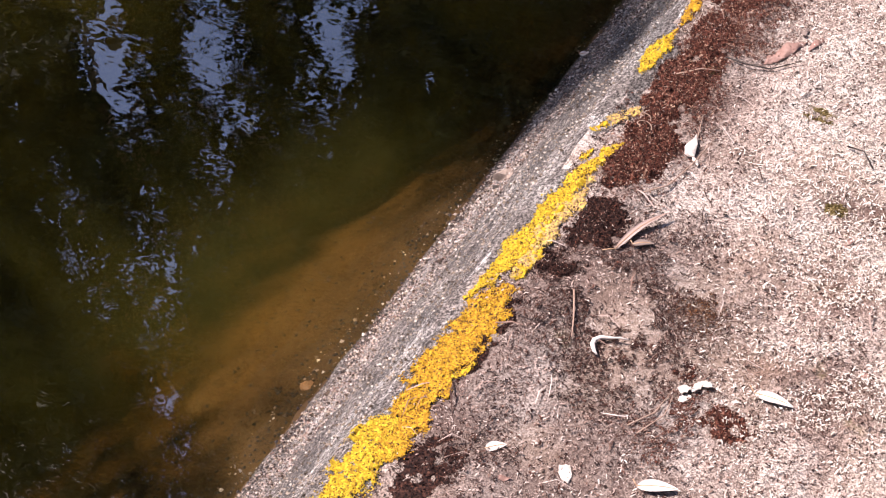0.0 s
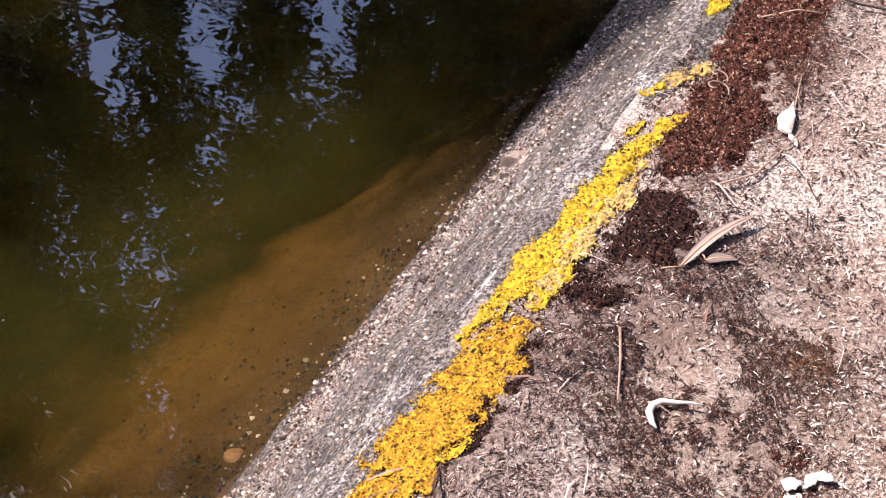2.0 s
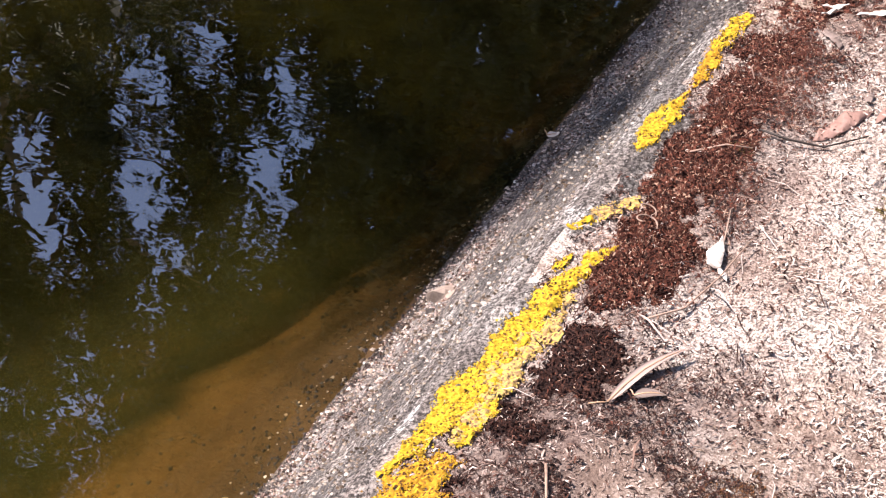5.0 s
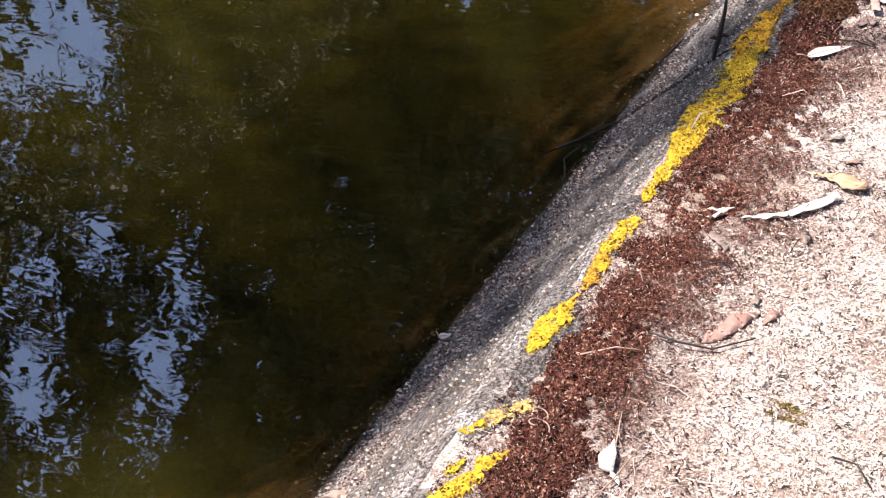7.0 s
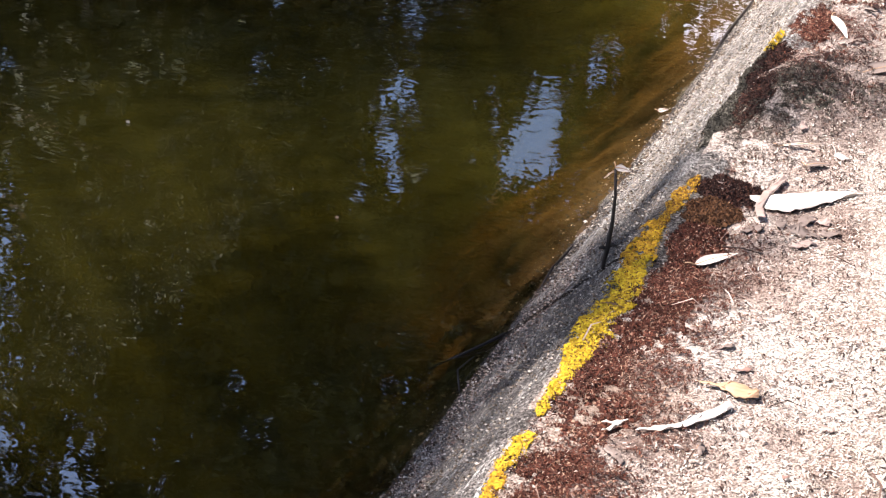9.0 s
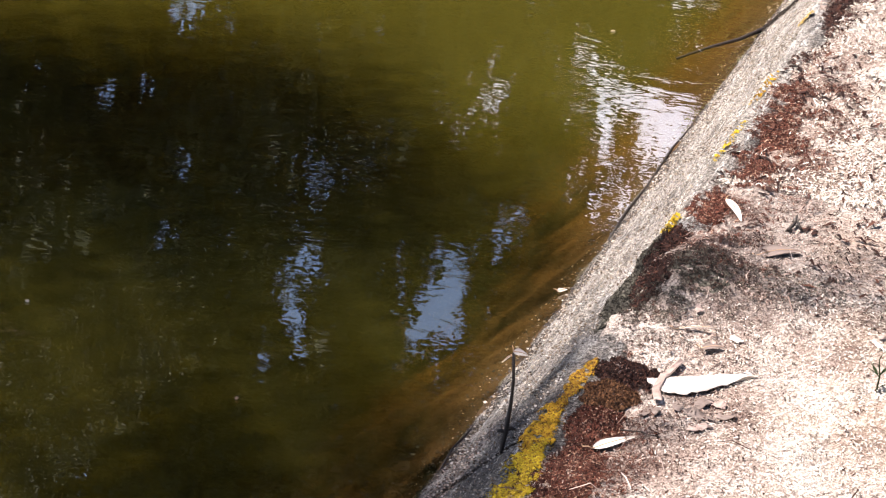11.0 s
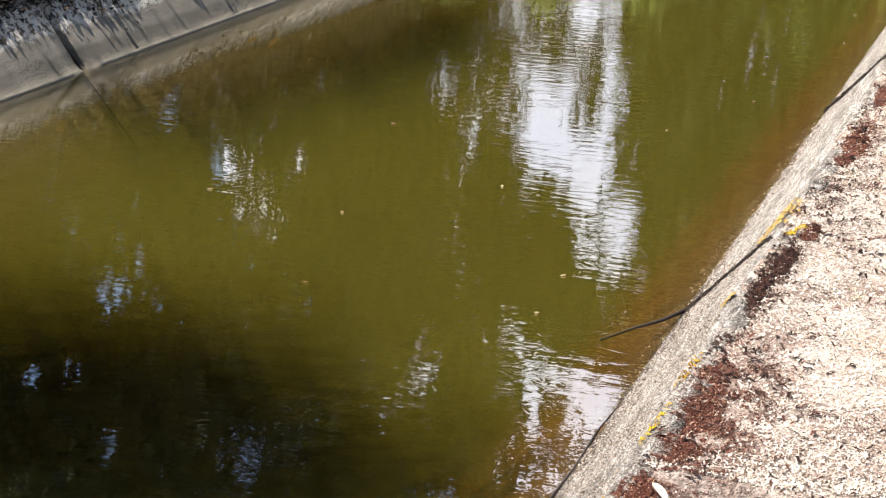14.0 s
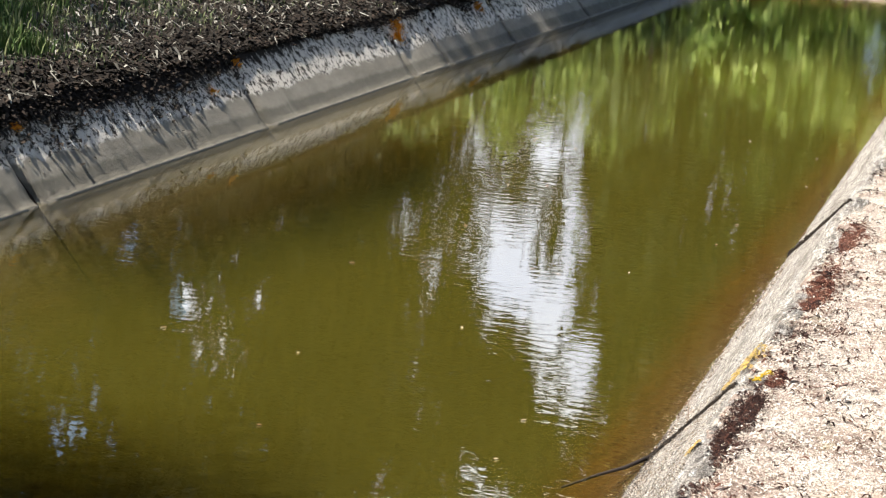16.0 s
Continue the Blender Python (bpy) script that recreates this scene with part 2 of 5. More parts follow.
LICHEN = speckled("yellow_lichen", [(0.0, (0.06, 0.03, 0.01)), (0.08, (0.14, 0.07, 0.012)), (0.15, (0.34, 0.20, 0.016)), (0.55, (0.47, 0.31, 0.014)), (1.0, (0.60, 0.45, 0.03))])
LICHEN_OCHRE = speckled("ochre_lichen", [(0.0, (0.06, 0.026, 0.008)), (0.10, (0.14, 0.06, 0.012)), (0.18, (0.31, 0.15, 0.012)), (0.6, (0.43, 0.236, 0.014)), (1.0, (0.53, 0.335, 0.02))])
LICHEN_RUST = speckled("rusty_lichen", [(0.0, (0.05, 0.022, 0.008)), (0.35, (0.22, 0.10, 0.014)), (0.7, (0.38, 0.20, 0.016)), (1.0, (0.48, 0.30, 0.02))])
LICHEN_PALE = speckled("pale_lichen", [(0.0, (0.16, 0.10, 0.06)), (0.25, (0.34, 0.22, 0.09)), (0.6, (0.48, 0.34, 0.13)), (1.0, (0.56, 0.42, 0.06))])
LICHEN_ORANGE = speckled("orange_lichen", [(0.0, (0.35, 0.12, 0.01)), (0.6, (0.58, 0.24, 0.012)), (1.0, (0.66, 0.40, 0.03))])
GRAVEL = speckled("shore_gravel", [(0.0, (0.03, 0.022, 0.015)), (0.4, (0.14, 0.10, 0.07)), (0.75, (0.40, 0.33, 0.26)), (1.0, (0.70, 0.65, 0.58))])
GRASS_GREEN = speckled("green_grass", [(0.0, (0.035, 0.07, 0.016)), (0.6, (0.085, 0.145, 0.035)), (1.0, (0.22, 0.23, 0.11))])
# Three leaf tones that put sun and shade into the colour.
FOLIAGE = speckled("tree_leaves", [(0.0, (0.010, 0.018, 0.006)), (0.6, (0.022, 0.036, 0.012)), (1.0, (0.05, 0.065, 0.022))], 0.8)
FOLIAGE_SUNLIT = speckled("sunlit_leaves", [(0.0, (0.20, 0.30, 0.06)), (0.6, (0.38, 0.51, 0.11)), (1.0, (0.52, 0.60, 0.18))], 0.6)
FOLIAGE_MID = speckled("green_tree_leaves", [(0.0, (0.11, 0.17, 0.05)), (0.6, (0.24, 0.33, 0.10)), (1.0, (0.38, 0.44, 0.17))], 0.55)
BARK = speckled("tree_bark", [(0.0, (0.16, 0.12, 0.09)), (1.0, (0.28, 0.22, 0.17))], by="own", bump_scale=14)
TWIG_DARK = leaf_material("dark_twig_bark", (0.030, 0.022, 0.018), (0.01, 0.008, 0.007))
TWIG_PALE = leaf_material("pale_twig_bark", (0.36, 0.25, 0.19), (0.14, 0.08, 0.06))
LEAF_WHITE = leaf_material("bleached_leaf", (0.66, 0.60, 0.54), (0.36, 0.28, 0.23), 45)
LEAF_BROWN = leaf_material("brown_leaf", (0.27, 0.165, 0.135), (0.14, 0.075, 0.06))
LEAF_TAN = leaf_material("tan_leaf", (0.45, 0.29, 0.18), (0.25, 0.13, 0.07))
LEAF_PINK = leaf_material("pinkish_bark", (0.37, 0.28, 0.245), (0.17, 0.11, 0.09), 40)
LEAF_GREY = leaf_material("grey_leaf", (0.20, 0.155, 0.135), (0.08, 0.055, 0.045))
STONE = leaf_material("pale_stone", (0.33, 0.26, 0.21), (0.07, 0.045, 0.03), 90)
STONE_ORANGE = leaf_material("orange_stone", (0.30, 0.17, 0.08), (0.14, 0.07, 0.03))


def silt_material():
    n = Nodes("bed_silt")
    c = n.ramp(n.noise(6, 6, 0.65), [(0.3, (0.042, 0.024, 0.011)), (0.6, (0.080, 0.047, 0.021)), (0.8, (0.118, 0.076, 0.037))])
    spots = n.band(n.noise(75, 3, 0.6), 0.60, 0.66)
    c = n.mix(n.math("MULTIPLY", spots, 0.7), c, (0.035, 0.02, 0.01))
    return n.finish(c, 0.95, n.bump(n.noise(40, 4), 0.6, 0.01), 0.1)


def murk_material(name, share, colour, edge):
    """A thin sheet of suspended silt, part clear, part scattering; it thins out towards both banks, where less water lies under it."""
    n = Nodes(name)
    clear = n.add("ShaderNodeBsdfTransparent")
    clear.inputs[0].default_value = (1.0, 0.95, 0.78, 1)
    cloudy = n.add("ShaderNodeBsdfDiffuse")
    c = n.mix(n.noise(1.1, 4, 0.6), tuple(v * 0.75 for v in colour), tuple(v * 1.25 for v in colour))
    n.put(cloudy, "Color", c)
    across, along = (n.add("ShaderNodeSeparateXYZ", Vector=n.pos).outputs[k] for k in ("X", "Y"))
    steep = n.math("MULTIPLY", n.band(n.math("MULTIPLY", n.math("SUBTRACT", along, 1.68), 2.0), 0.0, 1.0), 0.85)
    steep = n.math("ADD", n.math("SUBTRACT", steep, n.math("MULTIPLY", n.band(n.math("MULTIPLY", n.math("SUBTRACT", along, 2.9), 3.3), 0.0, 1.0), 0.45)), 1.0)
    reach = n.math("MINIMUM", n.math("SUBTRACT", n.math("DIVIDE", edge, steep), across), n.math("SUBTRACT", across, FAR_X - edge))
    reach = n.math("ADD", reach, n.math("MULTIPLY", n.math("SUBTRACT", n.noise(5, 3, 0.6), 0.5), 0.10))
    thick = n.band(n.math("MULTIPLY", reach, n.math("DIVIDE", n.math("MULTIPLY", steep, steep), 0.34)), 0.0, 1.0)
    blend = n.tree.nodes.new("ShaderNodeMixShader")
    n.put(blend, "i0", n.math("MULTIPLY", thick, share))
    n.tree.links.new(clear.outputs[0], blend.inputs[1])
    n.tree.links.new(cloudy.outputs[0], blend.inputs[2])
    n.tree.links.new(blend.outputs[0], n.out.inputs[0])
    return n.mat


def water_material():
    n = Nodes("canal_water")
    sep = n.add("ShaderNodeSeparateXYZ", Vector=n.pos).outputs
    ripple = n.noise(9, 1, 0.4, n.mapped((0.8, 1.5, 1), (0, 0, 0.3)), 0.6)
    small = n.noise(24, 1, 0.4, n.mapped((0.8, 1.3, 1), (0, 0, 0.35)), 1.0)
    swell = n.noise(2.2, 2, 0.5)
    h = n.math("ADD", n.math("MULTIPLY", ripple, 0.38), n.math("MULTIPLY", small, 0.36))
    h = n.math("ADD", h, n.math("MULTIPLY", swell, 1.2))
    gust = n.band(n.noise(0.55, 3, 0.5, n.mapped((1.6, 0.5, 1))), 0.40, 0.60)
    chop = n.noise(13, 2, 0.45, n.mapped((0.55, 1.5, 1), (0, 0, 0.22)), 0.5)
    open_water = n.band(n.math("MULTIPLY", n.math("SUBTRACT", sep["Y"], 2.6), 0.4), 0.0, 1.0)
    lane = n.band(n.math("ADD", n.math("MULTIPLY", n.math("ADD", sep["X"], 1.9), 0.55), n.math("MULTIPLY", n.noise(0.9, 3, 0.6), 0.7)), 0.62, 0.95)
    lane = n.math("MULTIPLY", lane, n.band(n.math("MULTIPLY", n.math("SUBTRACT", sep["Y"], 4.6), 0.6), 0.0, 1.0))
    gust = n.math("MAXIMUM", gust, n.math("MULTIPLY", lane, 0.8))
    h = n.math("ADD", h, n.math("MULTIPLY", n.math("MULTIPLY", chop, n.math("MULTIPLY", gust, open_water)), 2.3))
    normal = n.bump(h, 1.0, 0.00028)
    clear = n.add("ShaderNodeBsdfTransparent")
    clear.inputs[0].default_value = (0.95, 0.91, 0.78, 1)
    cloudy = n.add("ShaderNodeBsdfDiffuse")
    cloudy.inputs[0].default_value = (0.072, 0.068, 0.020, 1)
    body = n.tree.nodes.new("ShaderNodeMixShader")
    body.inputs[0].default_value = 0.08
    n.tree.links.new(clear.outputs[0], body.inputs[1])
    n.tree.links.new(cloudy.outputs[0], body.inputs[2])
    gloss = n.add("ShaderNodeBsdfAnisotropic")
    n.put(gloss, "Roughness", 0.0)
    n.put(gloss, "Color", (1, 1, 1, 1))
    n.put(gloss, "Normal", normal)
    rim = n.add("ShaderNodeFresnel")
    n.put(rim, "IOR", 3.7)
    n.put(rim, "Normal", normal)
    top = n.tree.nodes.new("ShaderNodeMixShader")
    n.tree.links.new(rim.outputs[0], top.inputs[0])
    n.tree.links.new(body.outputs[0], top.inputs[1])
    n.tree.links.new(gloss.outputs[0], top.inputs[2])
    n.tree.links.new(top.outputs[0], n.out.inputs[0])
    return n.mat


SILT, WATER = silt_material(), water_material()


# ---------------------------------------------------------------- mesh helpers
def mesh_of(name, verts, faces, material, smooth=False):
    me = bpy.data.meshes.new(name)
    me.from_pydata([tuple(v) for v in verts], [], [tuple(f) for f in faces])
    me.materials.append(material)
    if smooth:
        me.polygons.foreach_set("use_smooth", [True] * len(me.polygons))
    me.update()
    return me


def placed(name, verts, faces, material, parent=None, label="", smooth=False):
    ob = new(name, mesh_of(name, verts, faces, material, smooth))
    ob.parent = parent
    return tagged(ob, label)


def part(name, bm, material, parent, label="", smooth=True):
    me = bpy.data.meshes.new(name)
    bm.to_mesh(me)
    bm.free()
    me.materials.append(material)
    if smooth:
        me.polygons.foreach_set("use_smooth", [True] * len(me.polygons))
    ob = new(name, me)
    ob.parent = parent
    return tagged(ob, label)


def thing(name, m, label, category, group="", kind=""):
    ob = new(name)
    ob.empty_display_size = 0.02
    ob.matrix_world = m
    return tagged(ob, label, category, group, kind)


def grid_faces(nx, ny, start=0):
    return [(start + i * ny + j, start + (i + 1) * ny + j, start + (i + 1) * ny + j + 1, start + i * ny + j + 1) for i in range(nx - 1) for j in range(ny - 1)]


def rnd(a, b):
    return random.uniform(a, b)


def fbm(x, y, scale, seed=0.0):
    return noise.fractal(Vector((x * scale + seed, y * scale - seed, seed)), 0.8, 2.0, 4)


def tube(points, radii, sides=7):
    """A tapered bent rod as vertices and faces."""
    verts, faces = [], []
    pts = [Vector(p) for p in points]
    for k, p in enumerate(pts):
        way = (pts[min(k + 1, len(pts) - 1)] - pts[max(k - 1, 0)]).normalized()
        side = way.cross(Vector((0.31, 0.52, 0.79))).normalized()
        up = way.cross(side)
        for s in range(sides):
            a = 2 * math.pi * s / sides
            verts.append(p + (side * math.cos(a) + up * math.sin(a)) * radii[k])
    for k in range(len(pts) - 1):
        for s in range(sides):
            t = (s + 1) % sides
            faces.append((k * sides + s, k * sides + t, (k + 1) * sides + t, (k + 1) * sides + s))
    faces.append(tuple(range(sides - 1, -1, -1)))
    faces.append(tuple(range((len(pts) - 1) * sides, len(pts) * sides)))
    return verts, faces


# ---------------------------------------------------------------- the canal's shape
SPACING = 2.66                      # from joint to joint
NEAR_JOINTS = [2.85 + SPACING * k for k in range(-4, 1)] + [5.74] + [8.85 + 2.95 * k for k in range(11)]
FAR_JOINTS = [8.00 + SPACING * k for k in range(-6, 12)]


def lip_shift(y):
    return 0.012 * fbm(y, 3.7, 1.8) + 0.006 * fbm(y, 1.0, 9.0)


def near_height(x, y):
    """Height of the near bank's top, with a low swell and crumbs."""
    edge = max(0.0, 1 - (x - LIP_X) / 0.12)
    mound = 0.05 * math.exp(-(((x - 0.36) / 0.10) ** 2 + ((y - 3.33) / 0.16) ** 2))
    near = math.exp(-max(0.0, abs(x) - 2) / 3)
    return LIP_Z + 0.004 + near * (0.014 * fbm(x, y, 2.2) + 0.007 * fbm(x, y, 12, 5.0) + 0.004 * fbm(x, y, 45, 9.0)) - 0.012 * edge + mound


def far_height(x, y):
    d = FAR_LIP_X - x
    rise = 0.10 * (1 - math.exp(-max(0, d) / 0.25)) + 0.09 * min(max(0, d), 6)
    return FAR_LIP_Z + 0.01 + rise * math.exp(-max(0.0, d - 8) / 20) + 0.05 * fbm(x, y, 0.9, 3.0) * min(1, 0.2 + d) + 0.018 * fbm(x, y, 6, 2.0)


def spread(start, stop, first, growth):
    out, step = [start], first
    while abs(out[-1] - start) < abs(stop - start):
        out.append(out[-1] + math.copysign(step, stop - start))
        step *= growth
    out[-1] = stop
    return out


# ---------------------------------------------------------------- ground: one sheet on both banks, cut by the canal
ys = list(reversed(spread(0.6, -420, 0.06, 1.35)))[:-1] + [0.6 + 0.022 * k for k in range(0, 260)]
ys += spread(ys[-1] + 0.03, 420, 0.035, 1.035)
near_xs = [LIP_X + 0.012 + 0.018 * k for k in range(48)]
near_xs += spread(near_xs[-1] + 0.03, 420, 0.05, 1.35)
far_xs = [FAR_LIP_X - 0.012 - 0.07 * k for k in range(60)]
far_xs += spread(far_xs[-1] - 0.1, -420, 0.15, 1.35)


def bank_sheet(name, xs, height, material, label):
    verts = [(x + (lip_shift(y) if k == 0 and material is SOIL else 0), y, height(x, y)) for k, x in enumerate(xs) for y in ys]
    faces = grid_faces(len(xs), len(ys))
    if material is SOIL:
        first = len(verts)
        verts += [(xs[0] + lip_shift(y), y, LIP_Z - 0.12) for y in ys]
    else:
        faces = [f[::-1] for f in faces]
        first = len(verts)
        verts += [(xs[0], y, FAR_LIP_Z - 0.12) for y in ys]
    faces += [(first + j, j, j + 1, first + j + 1) for j in range(len(ys) - 1)]
    ob = placed(name, verts, faces, material, smooth=True)
    return tagged(ob, label, "ground", kind="structure")


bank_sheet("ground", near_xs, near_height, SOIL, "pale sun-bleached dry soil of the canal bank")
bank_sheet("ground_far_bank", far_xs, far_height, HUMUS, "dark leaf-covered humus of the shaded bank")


# ---------------------------------------------------------------- canal lining, slab by slab, with open joints
def lining_slab(parent, y0, y1, far, fine, skew0=0.0, skew1=0.0):
    """One cast slab: a sloping plate from the bed to the lip with a rounded top edge."""
    if far:
        line = [(FAR_X + BED_DROP, BED_Z), (FAR_X + 0.06, -0.07), (FAR_X + 0.014, -0.008), (FAR_X + 0.010, 0.008), (FAR_X - 0.006, 0.012)]
        line += [(FAR_X + (FAR_LIP_X - FAR_X) * s, FAR_LIP_Z * s) for s in (0.10, 0.2, 0.3, 0.4, 0.5, 0.6, 0.7, 0.8, 0.9, 0.97)]
        line += [(FAR_LIP_X - 0.02, FAR_LIP_Z), (FAR_LIP_X - 0.09, FAR_LIP_Z - 0.005), (FAR_LIP_X - 0.10, FAR_LIP_Z - 0.12)]
    else:
        line = [(-BED_DROP, BED_Z), (-0.25, -0.295)]
        line += [(LIP_X * s, LIP_Z * s) for s in [k / 16 for k in range(-6, 16)]]
        line += [(LIP_X + 0.006, LIP_Z - 0.004), (LIP_X + 0.024, LIP_Z), (LIP_X + 0.07, LIP_Z - 0.002), (LIP_X + 0.08, LIP_Z - 0.14)]
    steps = max(2, int((y1 - y0) / (0.022 if fine else 0.09)))
    rows = [k / steps for k in range(steps + 1)]
    verts = []
    for k, (x, z) in enumerate(line):
        a0, a1 = y0 + skew0 * max(0.0, z), y1 + skew1 * max(0.0, z)
        for j, share in enumerate(rows):
            y = a0 + (a1 - a0) * share
            worn = 0.0
            if 1 < k < len(line) - 1 and not (far and abs(z) < 0.03):
                worn = (0.004 if far else 0.0035) * fbm(x + z, y, 9, 4.0) + 0.0022 * fbm(x + z, y, 38, 1.0)
            end = min(j, steps - j)
            chip = 0.004 * (1 + fbm(x, y + z, 25, 2.0)) if end == 0 else 0
            sx = -1 if not far else 1
            along = (0.008 * fbm(z * 3, y0, 6, 7.0) + chip * (1 if j == 0 else -1)) if end == 0 else 0
            verts.append((x + (lip_shift(y) * max(0, z / LIP_Z) if not far else 0.02 * fbm(y, 8.0, 1.1) * max(0, z)) + sx * worn * 0.76, y + along, z + worn * 0.65))
    n = len(rows)
    faces = grid_faces(len(line), n)
    if not far:
        faces = [f[::-1] for f in faces]
    # thickness at both ends
    start = len(verts)
    back = -0.07 if far else 0.07
    for j in (0, n - 1):
        for k, (x, z) in enumerate(line):
            vx, vy, vz = verts[k * n + j]
            verts.append((vx + back, vy, vz - 0.02))
    m = len(line)
    for side, j in enumerate((0, n - 1)):
        for k in range(m - 1):
            a, b = k * n + j, (k + 1) * n + j
            c, d = start + side * m + k + 1, start + side * m + k
            faces.append((a, b, c, d) if (side == 0) ^ far else (d, c, b, a))
    return placed("concrete_slab", verts, faces, CONCRETE_FAR if far else CONCRETE, parent, smooth=True)


near_lining = tagged(new("lining_near"), "weathered grey concrete canal lining with lichen", "canal lining", kind="structure")
far_lining = tagged(new("lining_far"), "mottled concrete canal lining with black moss", "canal lining", kind="structure")
GAP = {2.85: 0.006, 5.74: 0.011, 8.85: 0.012}     # half width of a joint; 4 mm elsewhere
SLANT = {2.85: -0.46, 5.74: -0.33, 8.85: -0.4}                # how far a joint leans along the canal for each metre of height
for a, b in zip(NEAR_JOINTS, NEAR_JOINTS[1:]):
    lining_slab(near_lining, a + GAP.get(round(a, 2), 0.004), b - GAP.get(round(b, 2), 0.004), False, -1 < a < 9, SLANT.get(round(a, 2), 0.0), SLANT.get(round(b, 2), 0.0))
for a, b in zip(FAR_JOINTS, FAR_JOINTS[1:]):
    cuts = [a, a + 0.85, b] if abs(a - (8.00 + 2 * SPACING)) < 0.01 else [a, b]
    for c, d in zip(cuts, cuts[1:]):
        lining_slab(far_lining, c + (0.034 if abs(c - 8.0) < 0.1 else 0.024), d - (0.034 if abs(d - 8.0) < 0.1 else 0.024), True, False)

# earth behind the joints, seen as dark gaps
for name, xs in (("joint_backing", [(-BED_DROP + 0.03, BED_Z - 0.02), (LIP_X + 0.035, LIP_Z - 0.04)]), ("joint_backing_far", [(FAR_X + BED_DROP - 0.03, BED_Z - 0.02), (FAR_LIP_X - 0.035, FAR_LIP_Z - 0.04)])):
    verts = [(x, y, z) for x, z in xs for y in (-8, 42)]
    tagged(placed(name, verts, [(0, 2, 3, 1)], HUMUS), "dark earth behind the concrete joints", "earth", kind="structure")

# bed
bx = [-BED_DROP + 0.02 - (abs(FAR_X) - 2 * BED_DROP + 0.04) * k / 24 for k in range(25)]
by = [-8 + 0.25 * k for k in range(200)]
bed = placed("canal_bed", [(x, y, BED_Z + 0.02 + 0.03 * fbm(x, y, 1.5)) for x in bx for y in by], [f[::-1] for f in grid_faces(len(bx), len(by))], SILT, smooth=True)
tagged(bed, "brown silt on the canal bed", "canal bed", kind="structure")
# a flat fan of silt along the foot of the lining
FAN = 0.62
slope = LIP_Z / LIP_X
sx = [0.034 - 0.007 * k for k in range(9)] + [-0.04 - 0.025 * k for k in range(33)]
sy = [-2 + 0.03 * k for k in range(340)] + [8.2 + 0.3 * k for k in range(60)]


def fan_height(x, y):
    steep = 1 + 0.85 * min(1.0, max(0.0, (y - 1.68) / 0.5)) - 0.45 * min(1.0, max(0.0, (y - 2.9) / 0.3))
    return x * FAN * steep + 0.008 * fbm(x, y, 9, 2.0) + (0.004 + 0.018 * min(1.0, max(0.0, -x) / 0.15)) * fbm(x, y, 1.6)


drift = placed("silt_drift", [(x, y, fan_height(x, y)) for x in sx for y in sy], [f[::-1] for f in grid_faces(len(sx), len(sy))], SILT, smooth=True)
tagged(drift, "brown silt lying along the foot of the lining", "silt", kind="stuff")

# water surface and the silt hanging in it
water = placed("water", [(0.03, -8, 0), (0.03, 420, 0), (FAR_X - 0.04, 420, 0), (FAR_X - 0.04, -8, 0)], [(0, 1, 2, 3)], WATER)
water.visible_shadow = False
tagged(water, "murky olive brown canal water with soft ripples", "water", kind="structure")
for k, (depth, share) in enumerate(((0.03, 0.10), (0.07, 0.16), (0.115, 0.25), (0.165, 0.32), (0.23, 0.52), (0.31, 0.92))):
    murk = murk_material("suspended_silt", share, (0.0515, 0.0530, 0.0125), -depth / FAN)
    murk.use_transparent_shadow = True
    x0, x1 = -depth / slope + 0.01, FAR_X + depth / slope - 0.01
    layer = placed("silt_layer", [(x0, -8, -depth), (x0, 60, -depth), (x1, 60, -depth), (x1, -8, -depth)], [(0, 1, 2, 3)], murk, water)
    layer.visible_shadow = False


# ---------------------------------------------------------------- scatter of fine stuff
def flakes(name, count, place, size, material, label, category="litter", lift=0.5, wide=0.22):
    """Many small bent strips as one mesh. place() gives a point; size gives least and most length."""
    verts, faces = [], []
    for _ in range(count):
        p = place()
        if p is None:
            continue
        length = size[0] + (size[1] - size[0]) * random.random() ** 2
        w = (length * rnd(0.3, 1.5) + 0.001 * (wide > 0.1)) * wide
        a, tilt = rnd(0, 2 * math.pi), rnd(-lift, lift)
        ux, uy = math.cos(a), math.sin(a)
        bend = rnd(-0.5, 0.5) * length
        arch = rnd(0.0, 0.35) * length
        k = len(verts)
        for s, up, wk in ((-0.5, 0, 0.6), (0, arch, 1.0), (0.5, 0, 0.35)):
            cx = p[0] + ux * length * s - uy * bend * (s * s)
            cy = p[1] + uy * length * s + ux * bend * (s * s)
            cz = p[2] + up + math.sin(tilt) * length * s + abs(math.sin(tilt)) * length * 0.4
            verts.append((cx - uy * w * wk * 0.5, cy + ux * w * wk * 0.5, cz + rnd(0, 0.25) * w))
            verts.append((cx + uy * w * wk * 0.5, cy - ux * w * wk * 0.5, cz))
        faces += [(k, k + 1, k + 3, k + 2), (k + 2, k + 3, k + 5, k + 4)]
    ob = placed(name, verts, faces, material)
    return tagged(ob, label, category, kind="stuff")


